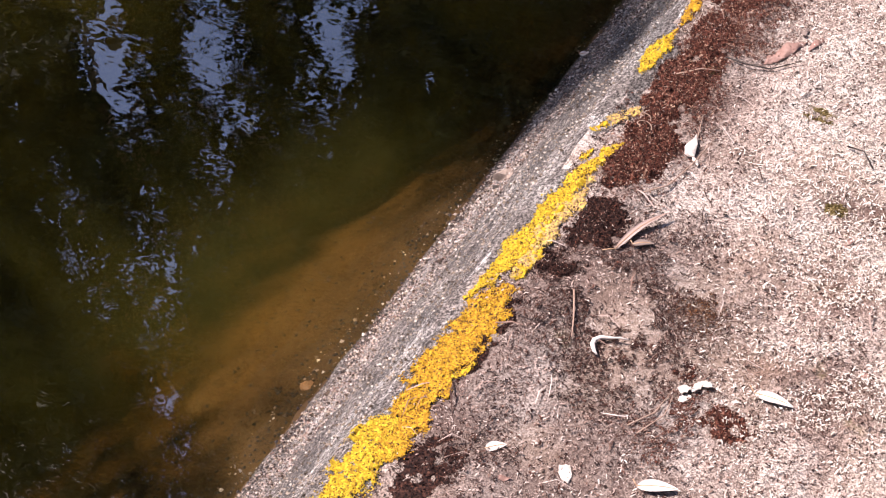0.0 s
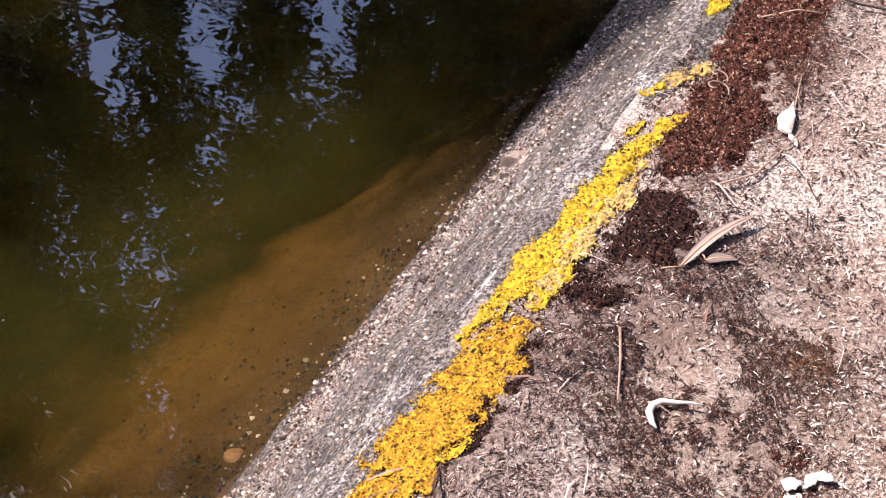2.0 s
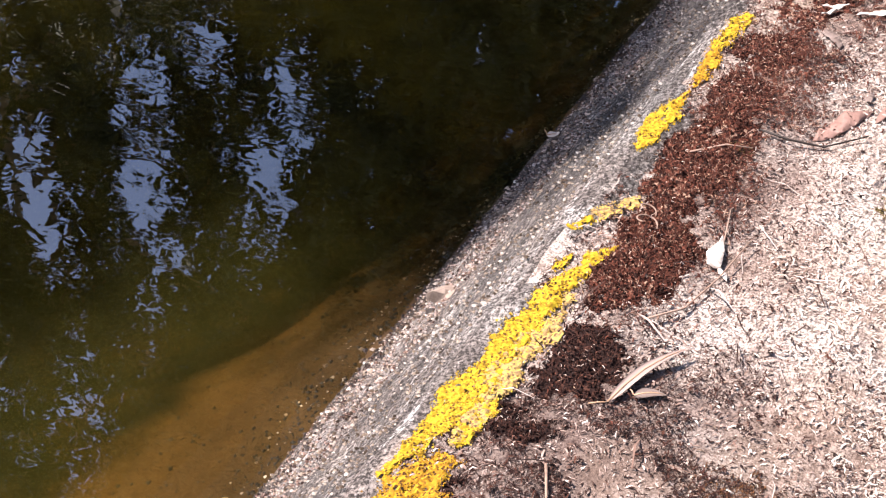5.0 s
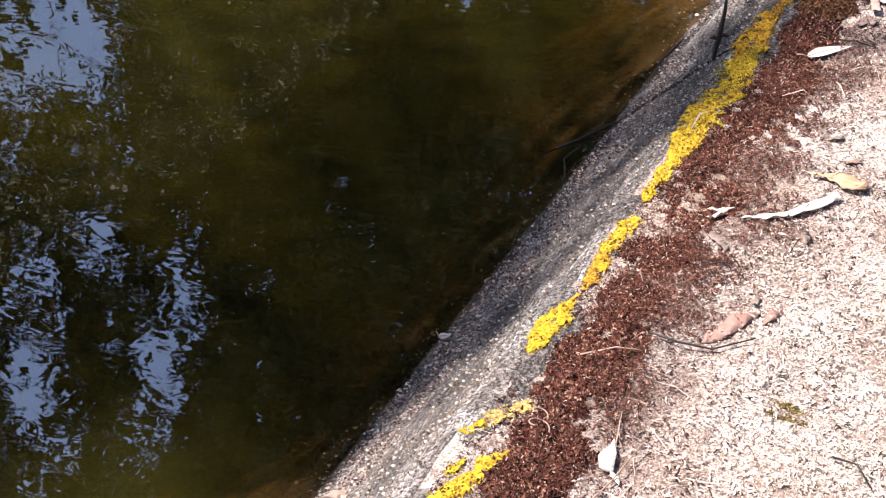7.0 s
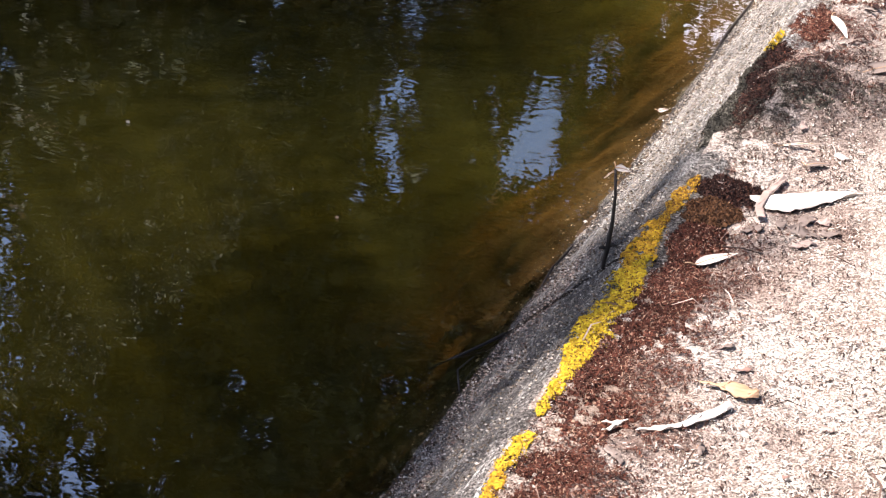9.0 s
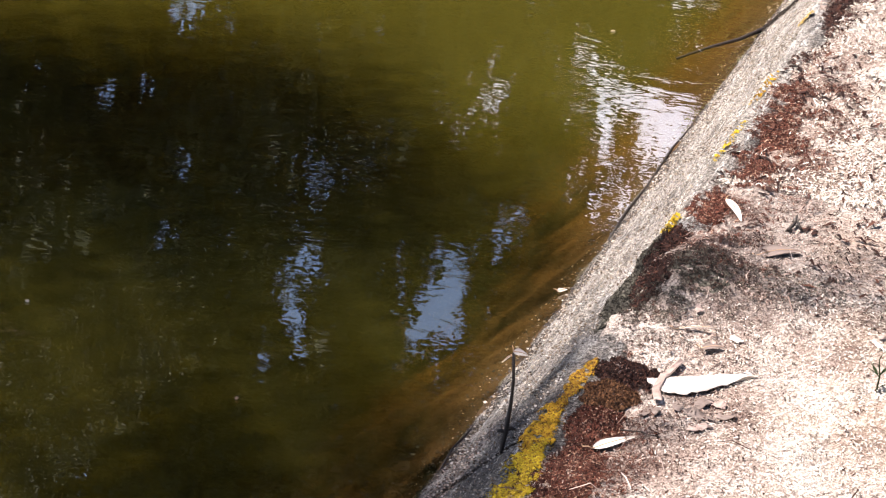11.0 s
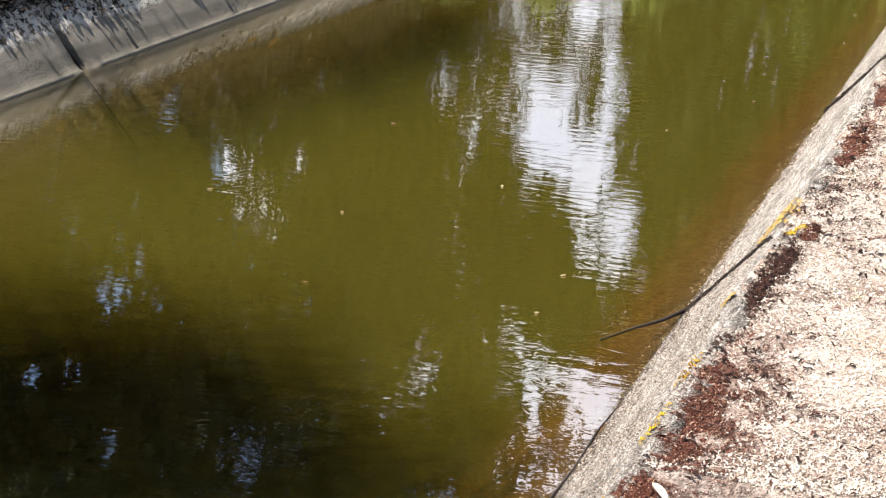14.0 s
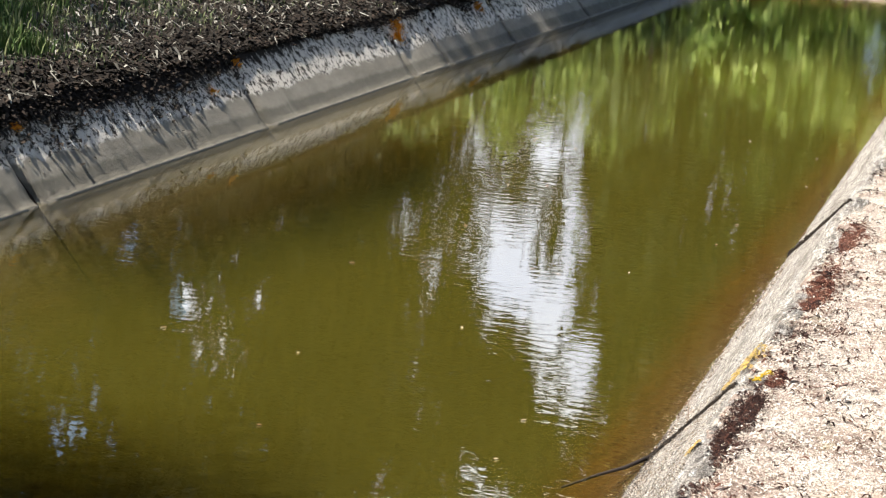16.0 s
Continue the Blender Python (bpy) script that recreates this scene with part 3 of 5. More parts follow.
RUST = "rust-brown dried moss cushion beside the lip"
DARK = "blackish moss cushion beside the lip"
OLIVE = "olive moss tuft on the pale bank"
MOSS = [
    (0.376, 1.510, 0.044, 0.055, MOSS_DARK, DARK, 0.014, 2200),
    (0.356, 1.410, 0.040, 0.028, MOSS_DARK, DARK, 0.010, 1500),
    (0.362, 1.71, 0.048, 0.10, MOSS_RUST, RUST, 0.016, 4200),
    (0.352, 1.88, 0.050, 0.11, MOSS_RUST, RUST, 0.014, 4200),
    (0.345, 2.03, 0.045, 0.05, MOSS_RUST, RUST, 0.010, 1500),
    (0.338, 2.135, 0.048, 0.045, MOSS_RUST, RUST, 0.010, 1500),
    (0.340, 1.22, 0.018, 0.10, MOSS_DARK, DARK, 0.007, 1200),
    (0.375, 0.97, 0.045, 0.06, MOSS_DARK, DARK, 0.006, 900),
    (0.725, 1.23, 0.045, 0.03, MOSS_RUST, RUST, 0.006, 700),
    (0.630, 1.295, 0.022, 0.02, MOSS_RUST, RUST, 0.006, 400),
    (0.318, 2.42, 0.034, 0.15, MOSS_RUST, RUST, 0.010, 2200),
    (0.350, 2.28, 0.055, 0.09, MOSS_RUST, RUST, 0.006, 1800),
    (0.345, 2.60, 0.050, 0.15, MOSS_RUST, RUST, 0.010, 3000),
    (0.330, 2.90, 0.042, 0.055, MOSS_BROWN, "dark brown moss cushion on the lip", 0.022, 1700),
    (0.330, 2.99, 0.045, 0.045, MOSS_DARK, DARK, 0.022, 1500),
    (0.335, 2.79, 0.045, 0.07, MOSS_RUST, RUST, 0.016, 2000),
    (0.295, 3.28, 0.030, 0.10, MOSS_DARK, DARK, 0.012, 1400),
    (0.275, 3.50, 0.026, 0.13, MOSS_DARK, DARK, 0.014, 1500),
    (0.300, 3.72, 0.040, 0.12, MOSS_RUST, RUST, 0.012, 1500),
    (0.325, 4.34, 0.045, 0.22, MOSS_RUST, RUST, 0.005, 2600),
    (0.292, 4.16, 0.026, 0.26, MOSS_RUST, RUST, 0.005, 1500),
    (0.350, 4.05, 0.050, 0.16, MOSS_RUST, RUST, 0.003, 1000),
    (0.305, 5.10, 0.025, 0.18, MOSS_DARK, DARK, 0.008, 1200),
    (0.330, 5.40, 0.030, 0.16, MOSS_DARK, DARK, 0.008, 1200),
    (0.350, 5.75, 0.030, 0.09, MOSS_RUST, RUST, 0.008, 900),
    (0.330, 6.9, 0.05, 0.3, MOSS_RUST, RUST, 0.008, 1500),
    (0.340, 7.9, 0.05, 0.3, MOSS_RUST, RUST, 0.008, 1500),
    (0.370, 3.33, 0.080, 0.085, MOSS_GREY, "grey-olive moss mound spilling over the lip", 0.006, 900),
    (0.245, 3.26, 0.030, 0.12, MOSS_GREY, "dark grey moss spilling down over the lip", 0.014, 1800),
    (0.250, 3.46, 0.022, 0.10, MOSS_GREY, "dark grey moss spilling down over the lip", 0.012, 1400),
    (0.590, 1.91, 0.032, 0.022, MOSS_OLIVE, OLIVE, 0.005, 380),
    (0.384, 1.941, 0.018, 0.022, MOSS_OLIVE, OLIVE, 0.006, 320),
    (0.695, 1.72, 0.018, 0.012, MOSS_OLIVE, OLIVE, 0.005, 200),
]


def on_moss(x, y):
    return any(((x - m[0]) / m[2]) ** 2 + ((y - m[1]) / m[3]) ** 2 < 0.9 for m in MOSS)


def bleached(x, y):
    """How far the sun has whitened the litter at a place, from 0 to 1."""
    return min(1.0, max(0.0, (x - 0.47 + 0.10 * fbm(x, y, 4, 6.0)) / 0.14)) * min(1.0, max(0.0, (y - 1.45 + 0.12 * fbm(x, y, 3, 1.0)) / 0.3))


def bank_spot(y0, y1, x0=0.275, x1=1.25, power=1.0, pale=None):
    def pick():
        y = y0 + (y1 - y0) * random.random() ** power
        x = x0 + (x1 - x0) * random.random() ** 1.15
        if 3.6 < y < 4.75 and x < 0.47 + 0.08 * fbm(x, y, 6, 4.0) and random.random() < 0.62:
            return None
        if on_moss(x, y) and random.random() < 0.9:
            return None
        if pale is not None and (random.random() < bleached(x, y)) != pale:
            return None
        return x, y, near_height(x, y) + 0.001
    return pick


flakes("bleached_litter", 120000, bank_spot(1.3, 3.4, 0.4, pale=True), (0.002, 0.009), LITTER_BLEACHED, "sun-whitened shredded grass and bark on soil", wide=0.2)
flakes("bank_litter", 130000, bank_spot(0.75, 3.4, pale=False), (0.002, 0.008), LITTER, "pale shredded dry grass and bark crumbs on soil")
flakes("bank_litter_middle", 45000, bank_spot(3.3, 4.3, 0.275, 1.1), (0.002, 0.010), LITTER, "pale shredded dry grass and bark crumbs on soil")
flakes("bank_litter_beyond", 150000, bank_spot(3.85, 10.5, 0.275, 1.4, 1.4), (0.003, 0.015), LITTER_BLEACHED, "pale shredded dry grass and bark crumbs on soil")
flakes("bank_stalks", 900, bank_spot(0.75, 6.0), (0.03, 0.07), LITTER, "thin dry grass stalks on soil", lift=0.25, wide=0.035)


def dark_spot(y0, y1, x1, bar):
    def pick():
        x, y = 0.275 + (x1 - 0.275) * random.random() ** 1.6, rnd(y0, y1)
        if fbm(x, y, 5.5, 8.0) + 0.5 * fbm(x, y, 30, 2.0) < bar:
            return None
        return x, y, near_height(x, y) + 0.002
    return pick


flakes("dark_crumbs", 40000, dark_spot(0.75, 3.4, 1.1, 0.12), (0.002, 0.009), MOSS_DARK, "dark crumbled moss and bark on soil")
flakes("dark_crumbs_beyond", 15000, dark_spot(3.4, 10.0, 1.3, 0.02), (0.008, 0.034), MOSS_DARK, "dark crumbled moss and bark on soil", lift=0.25, wide=0.22)


def patch_spot(cx, cy, rx, ry, bar=-0.1):
    """A ragged patch on the bank, denser in its middle."""
    def pick():
        x, y = random.gauss(cx, rx * 0.55), random.gauss(cy, ry * 0.55)
        if x < 0.268 or fbm(x, y, 9, 3.0) + 0.4 * fbm(x, y, 40, 1.0) < bar:
            return None
        return x, y, near_height(x, y) + 0.003
    return pick


for cx, cy, rx, ry, count, size, material, label in [
    (0.355, 4.18, 0.12, 0.50, 30000, (0.003, 0.012), MOSS_RUST, "rust-brown crumbled moss strewn along the lip"),
    (0.31, 3.85, 0.05, 0.22, 4500, (0.004, 0.012), MOSS_RUST, "rust-brown crumbled moss strewn along the lip"),
    (0.318, 5.28, 0.05, 0.48, 7000, (0.004, 0.016), MOSS_DARK, "black-brown crumbled moss strewn along the lip"),
    (0.335, 7.1, 0.07, 0.40, 4000, (0.006, 0.020), MOSS_RUST, "rust-brown crumbled moss strewn along the lip"),
    (0.36, 6.3, 0.07, 0.40, 3000, (0.006, 0.018), MOSS_DARK, "black-brown crumbled moss strewn along the lip"),
    (0.345, 2.55, 0.07, 0.55, 15000, (0.002, 0.008), MOSS_RUST, "rust-brown crumbled moss strewn along the lip"),
    (0.355, 1.90, 0.055, 0.32, 9000, (0.002, 0.007), MOSS_RUST, "rust-brown crumbled moss strewn along the lip"),
    (0.405, 2.45, 0.075, 0.38, 13000, (0.002, 0.008), MOSS_RUST, "rust-brown crumbled moss strewn along the lip"),
    (0.405, 1.84, 0.045, 0.24, 5000, (0.002, 0.007), MOSS_RUST, "rust-brown crumbled moss strewn along the lip"),
    (0.395, 2.12, 0.075, 0.14, 5000, (0.002, 0.007), MOSS_RUST, "rust-brown crumbled moss strewn along the lip"),
    (0.36, 3.30, 0.10, 0.22, 4500, (0.002, 0.009), MOSS_DARK, "black-brown crumbled moss strewn along the lip"),
    (0.50, 1.25, 0.18, 0.18, 8000, (0.002, 0.007), MOSS_DARK, "dark crumbled bark on the soil"),
    (0.42, 1.40, 0.09, 0.10, 4500, (0.002, 0.007), MOSS_DARK, "dark crumbled bark on the soil"),
    (0.53, 1.34, 0.10, 0.16, 9000, (0.002, 0.007), MOSS_DARK, "dark crumbled bark on the soil"),
    (0.57, 1.52, 0.12, 0.10, 4000, (0.002, 0.007), MOSS_DARK, "dark crumbled bark on the soil"),
    (0.66, 1.20, 0.05, 0.08, 3500, (0.002, 0.006), MOSS_RUST, "rust-brown crumbled moss on the soil"),
    (0.60, 1.42, 0.05, 0.05, 1500, (0.002, 0.006), MOSS_BROWN, "brown crumbled moss on the soil"),
    (0.45, 0.98, 0.12, 0.10, 4000, (0.002, 0.006), MOSS_DARK, "dark crumbled bark on the soil"),
    # Dark and grey crumbs here also stand in for soft shade beside the mound.
    (0.42, 3.46, 0.13, 0.18, 4500, (0.002, 0.009), MOSS_DARK, "dark crumbled bark on the soil"),
    (0.52, 3.44, 0.18, 0.18, 4500, (0.002, 0.009), MOSS_GREY, "grey crumbled moss and bark on the soil"),
    (0.34, 3.25, 0.08, 0.16, 7000, (0.002, 0.008), MOSS_GREY, "grey crumbled moss and bark on the soil"),
    (0.85, 1.45, 0.20, 0.45, 16000, (0.002, 0.008), LITTER_BLEACHED, "bleached crumbs of litter on the soil"),
    (0.80, 2.1, 0.25, 0.60, 16000, (0.002, 0.009), LITTER_BLEACHED, "bleached crumbs of litter on the soil"),
]:
    flakes("ground_crumbs", count, patch_spot(cx, cy, rx, ry), size, material, label, "moss", wide=0.2)


def moss_spot():
    """On top of one of the moss cushions beside the lip."""
    cx, cy, rx, ry, _, _, high, _ = random.choice(MOSS[:6] + MOSS[10:16])
    x, y = cx + random.gauss(0, 0.4) * rx, cy + random.gauss(0, 0.4) * ry
    return x, y, near_height(x, y) + 0.6 * high + 0.002


flakes("moss_flecks", 900, moss_spot, (0.002, 0.006), LITTER, "pale straw flecks caught on the moss", wide=0.15)


def slope_spot(y0, y1, s0, s1):
    def pick():
        y, s = rnd(y0, y1), rnd(s0, s1)
        return LIP_X * s + lip_shift(y) * max(0, s), y, LIP_Z * s + 0.002
    return pick


def fan_spot(y0, y1, x0, x1):
    """On the silt, thickest at the water's edge."""
    def pick():
        y, x = rnd(y0, y1), x1 - (x1 - x0) * random.random() ** 2
        return x, y, max(fan_height(x, y), x / LIP_X * LIP_Z) + 0.001
    return pick


def pebbles(name, count, pick, size, material, label):
    verts, faces = [], []
    base = [(1, 0, 0), (-1, 0, 0), (0, 1, 0), (0, -1, 0), (0, 0, 1), (0, 0, -1)]
    tri = [(0, 2, 4), (2, 1, 4), (1, 3, 4), (3, 0, 4), (2, 0, 5), (1, 2, 5), (3, 1, 5), (0, 3, 5)]
    for _ in range(count):
        p = pick()
        if p is None:
            continue
        r = size[0] + (size[1] - size[0]) * random.random() ** 3
        a = rnd(0, 6.3)
        c, s = math.cos(a), math.sin(a)
        k = len(verts)
        for x, y, z in base:
            x, y, z = x * r * rnd(0.7, 1.3), y * r * rnd(0.7, 1.3), z * r * rnd(0.4, 0.8)
            verts.append((p[0] + x * c - y * s, p[1] + x * s + y * c, p[2] + z))
        faces += [(k + i, k + j, k + m) for i, j, m in tri]
    return tagged(placed(name, verts, faces, material, smooth=False), label, "gravel", kind="stuff")


pebbles("waterline_grit", 5000, fan_spot(0.6, 6.0, -0.09, 0.035), (0.0010, 0.0042), TWIG_DARK, "dark wet grit along the waterline")
pebbles("shore_gravel", 8000, fan_spot(0.5, 9.0, -0.07, 0.05), (0.0010, 0.0050), GRAVEL, "dark and pale grit along the waterline")
pebbles("dark_slope_grit", 4000, slope_spot(0.6, 6.0, 0.0, 0.22), (0.0010, 0.0036), TWIG_DARK, "dark grit washed up above the waterline")
pebbles("slope_grit", 26000, slope_spot(0.7, 6.0, 0.08, 0.98), (0.0007, 0.0032), GRAVEL, "fine grit bedded in the concrete")
pebbles("wash_grit", 9000, slope_spot(0.6, 3.0, 0.03, 0.5), (0.0008, 0.0028), LITTER, "pale pinkish grit washed up the lower slope")


def joint_spot(at, lean, wide):
    def pick():
        h = random.random() ** 1.3
        return LIP_X * h, at + lean * LIP_Z * h + random.gauss(0, wide * (1.2 - h)), LIP_Z * h + 0.001
    return pick


flakes("joint_debris", 600, joint_spot(2.85, -0.46, 0.005), (0.003, 0.009), MOSS_BLACK, "black rotted debris packed in the joint", wide=0.35)
flakes("joint_debris", 2400, joint_spot(5.74, -0.33, 0.016), (0.005, 0.018), MOSS_BLACK, "black rotted debris packed in the joint", wide=0.4)
flakes("joint_debris", 2000, joint_spot(8.85, -0.4, 0.03), (0.008, 0.025), MOSS_BLACK, "black rotted debris packed in the joint", wide=0.4)
pebbles("drowned_grit", 1300, fan_spot(0.8, 2.3, -0.30, -0.01), (0.0012, 0.005), TWIG_DARK, "dark grit on the drowned slope")
pebbles("bank_gravel", 6000, bank_spot(0.75, 6.0), (0.0015, 0.0035), LITTER, "small pale pebbles among the litter")


# ---------------------------------------------------------------- moss cushions and lichen crusts
def surface(x, y):
    lip = LIP_X + lip_shift(y)
    if x < lip:
        return Vector((x, y, x / LIP_X * LIP_Z)), Vector((-LIP_Z, 0, LIP_X)).normalized()
    return Vector((x, y, max(LIP_Z - 0.002, near_height(max(x, lip + 0.012), y)))), Vector((0, 0, 1))


def apart(pieces):
    """Each small face as a crumb of its own."""
    verts = [p for piece in pieces for p in piece]
    return verts, [tuple(range(4 * k, 4 * k + 4)) for k in range(len(pieces))]


def cushion(cx, cy, rx, ry, material, label, high=0.012, tufts=1500, seed=0.0):
    """A low mound with a ragged edge, covered in fine upright scraps."""
    verts, faces, index = [], [], {}
    step = max(0.0035, min(rx, ry) / 14)
    nx, ny = int(rx * 1.4 / step), int(ry * 1.4 / step)

    def inside(x, y):
        d = math.hypot((x - cx) / rx, (y - cy) / ry)
        return 1.08 - d + 0.36 * fbm(x, y, 16, seed + 1.3) + 0.2 * fbm(x, y, 60, seed)

    def top(x, y):
        p, nrm = surface(x, y)
        f = min(1.0, max(0.0, inside(x, y) * 2.2))
        return p + nrm * (0.6 * high * f ** 0.6 * (0.75 + 0.5 * fbm(x, y, 55, seed + 4)) - 0.002)
    for i in range(-nx, nx + 1):
        for j in range(-ny, ny + 1):
            x, y = cx + i * step, cy + j * step
            if inside(x, y) > -0.08:
                index[i, j] = len(verts)
                verts.append(top(x, y))
    pieces = []
    for (i, j) in index:
        q = [(i, j), (i + 1, j), (i + 1, j + 1), (i, j + 1)]
        if all(k in index for k in q):
            pieces.append([verts[index[k]] for k in q])
    verts, faces = apart(pieces)
    for _ in range(tufts * 3):
        x, y = cx + rnd(-1.3, 1.3) * rx, cy + rnd(-1.3, 1.3) * ry
        if inside(x, y) < 0.03 * rnd(-1, 2):
            continue
        p = top(x, y)
        k, a, h = len(verts), rnd(0, 6.28), rnd(0.0015, 0.0045)
        w = rnd(0.0005, 0.0016)
        lean = Vector((rnd(-1, 1), rnd(-1, 1), rnd(0.2, 1.2))).normalized() * h
        side = Vector((math.cos(a), math.sin(a), 0)) * w
        verts += [p - side, p + side, p + lean + side * 0.5, p + lean * 0.9 - side * 0.5]
        faces.append((k, k + 1, k + 2, k + 3))
    ob = placed("moss_cushion" if "moss" in label else "lichen_crust", verts, faces, material)
    return tagged(ob, label, "moss", "moss along the canal lip", "stuff")


def crust(y0, y1, x0, x1, half, material, label, density=1.0, seed=0.0):
    """A lichen band along the lip from (x0, y0) to (x1, y1): a thin ragged crust covered in small lobes."""
    verts, faces, index = [], [], {}
    length = math.hypot(x1 - x0, y1 - y0)

    def inside(s, side):
        y, x = y0 + (y1 - y0) * s, x0 + (x1 - x0) * s + side * half
        taper = min(1.0, 0.35 + 3.2 * min(s + 0.04, 1.04 - s))
        edge = taper * (0.92 + 0.75 * fbm(x, y, 22, seed + 2) + 0.3 * fbm(x, y, 80, seed)) - abs(side)
        return min(edge, 1.05 * density - 0.15 + fbm(x, y, 90, seed + 6)), x, y
    nj = max(4, int(half * 2.6 / 0.0022))
    ni = max(6, int(length * 1.08 / 0.0022))
    for i in range(ni + 1):
        for j in range(nj + 1):
            e, x, y = inside(-0.04 + 1.08 * i / ni, -1.3 + 2.6 * j / nj)
            if e > 0:
                p, nrm = surface(x, y)
                index[i, j] = len(verts)
                verts.append(p + nrm * (0.001 + min(0.003, e * 0.02) * (1 + fbm(x, y, 120, seed))))
    pieces = []
    for (i, j) in index:
        q = [(i, j), (i + 1, j), (i + 1, j + 1), (i, j + 1)]
        if all(k in index for k in q):
            pieces.append([verts[index[k]] for k in q])
    verts, faces = apart(pieces)
    for _ in range(int(length * half * 2 / (0.0020 ** 2) * density)):
        e, x, y = inside(rnd(-0.04, 1.04), rnd(-1.3, 1.3))
        if e < rnd(-0.22, 0.06):
            continue
        p, nrm = surface(x, y)
        nrm = (nrm + Vector((rnd(-0.35, 0.35), rnd(-0.35, 0.35), rnd(-0.2, 0.3)))).normalized()
        u = nrm.cross(Vector((rnd(-1, 1), rnd(-1, 1), 0.3))).normalized()
        v = nrm.cross(u)
        r = rnd(0.0006, 0.0016)
        p = p + nrm * rnd(0.0012, 0.0035)
        k = len(verts)
        for c in range(5):
            a = c * 1.2566
            verts.append(p + (u * math.cos(a) + v * math.sin(a)) * r * rnd(0.65, 1.2) + nrm * rnd(0, 0.0015))
        faces.append((k, k + 1, k + 2, k + 3, k + 4))
    ob = placed("lichen_crust", verts, faces, material)
    return tagged(ob, label, "lichen", "lichen along the canal lip", "stuff")


YELLOW = "bright yellow lichen crust on the concrete lip"
OCHRE = "ochre yellow lichen crust on the concrete lip"
PALE = "faded buff lichen crust on the concrete lip"
for k, (y0, y1, x0, x1, half, material, label, density) in enumerate([
    (0.80, 1.02, 0.290, 0.285, 0.038, LICHEN, YELLOW, 1.0),
    (0.96, 1.20, 0.304, 0.292, 0.035, LICHEN_OCHRE, OCHRE, 1.0),
    (1.12, 1.33, 0.292, 0.310, 0.038, LICHEN_OCHRE, OCHRE, 1.0),
    (1.13, 1.17, 0.330, 0.342, 0.010, LICHEN, YELLOW, 0.8),
    (1.28, 1.31, 0.263, 0.274, 0.008, LICHEN, YELLOW, 0.8),
    (1.30, 1.43, 0.274, 0.288, 0.014, LICHEN, YELLOW, 0.9),
    (1.355, 1.43, 0.313, 0.320, 0.010, LICHEN, YELLOW, 1.0),
    (1.37, 1.62, 0.286, 0.294, 0.023, LICHEN, YELLOW, 1.0),
    (1.36, 1.60, 0.309, 0.318, 0.020, LICHEN_PALE, PALE, 0.9),
    (1.595, 1.645, 0.292, 0.306, 0.011, LICHEN, YELLOW, 1.0),
    (1.61, 1.705, 0.304, 0.328, 0.014, LICHEN, YELLOW, 1.0),
    (1.635, 1.670, 0.284, 0.290, 0.008, LICHEN, YELLOW, 0.8),
    (1.715, 1.745, 0.266, 0.278, 0.009, LICHEN, YELLOW, 0.7),
    (1.74, 1.80, 0.284, 0.310, 0.015, LICHEN_PALE, PALE, 0.55),
    (1.885, 2.0, 0.272, 0.279, 0.015, LICHEN, YELLOW, 1.0),
    (1.98, 2.02, 0.278, 0.282, 0.006, LICHEN_OCHRE, OCHRE, 0.9),
    (2.03, 2.12, 0.284, 0.276, 0.013, LICHEN_OCHRE, OCHRE, 1.0),
    (2.12, 2.21, 0.276, 0.281, 0.016, LICHEN, YELLOW, 1.0),
    (2.25, 2.33, 0.280, 0.278, 0.009, LICHEN, YELLOW, 0.9),
    (2.29, 2.43, 0.278, 0.279, 0.014, LICHEN, YELLOW, 1.0),
    (2.38, 2.71, 0.279, 0.279, 0.026, LICHEN, YELLOW, 1.0),
    (2.66, 2.85, 0.270, 0.265, 0.021, LICHEN_OCHRE, OCHRE, 0.9),
    (2.82, 3.01, 0.267, 0.276, 0.014, LICHEN_RUST, "rusty ochre lichen crust on the concrete lip", 0.9),
    (3.55, 3.66, 0.253, 0.255, 0.008, LICHEN, YELLOW, 0.6),
    (3.97, 4.22, 0.252, 0.262, 0.009, LICHEN, YELLOW, 0.28),
    (4.32, 4.58, 0.251, 0.262, 0.007, LICHEN_OCHRE, OCHRE, 0.24),
    (5.02, 5.10, 0.235, 0.240, 0.012, LICHEN_PALE, PALE, 0.5),
    (5.76, 6.10, 0.216, 0.262, 0.034, LICHEN_PALE, PALE, 0.30),
    (5.70, 5.80, 0.285, 0.320, 0.016, LICHEN, YELLOW, 0.4),
]):
    crust(y0, y1, x0, x1, half, material, label, density, 1.7 * k)

for k, (cx, cy, rx, ry, material, label, high, tufts) in enumerate(MOSS):
    cushion(cx, cy, rx, ry, material, label, high, tufts, 2.3 * k)


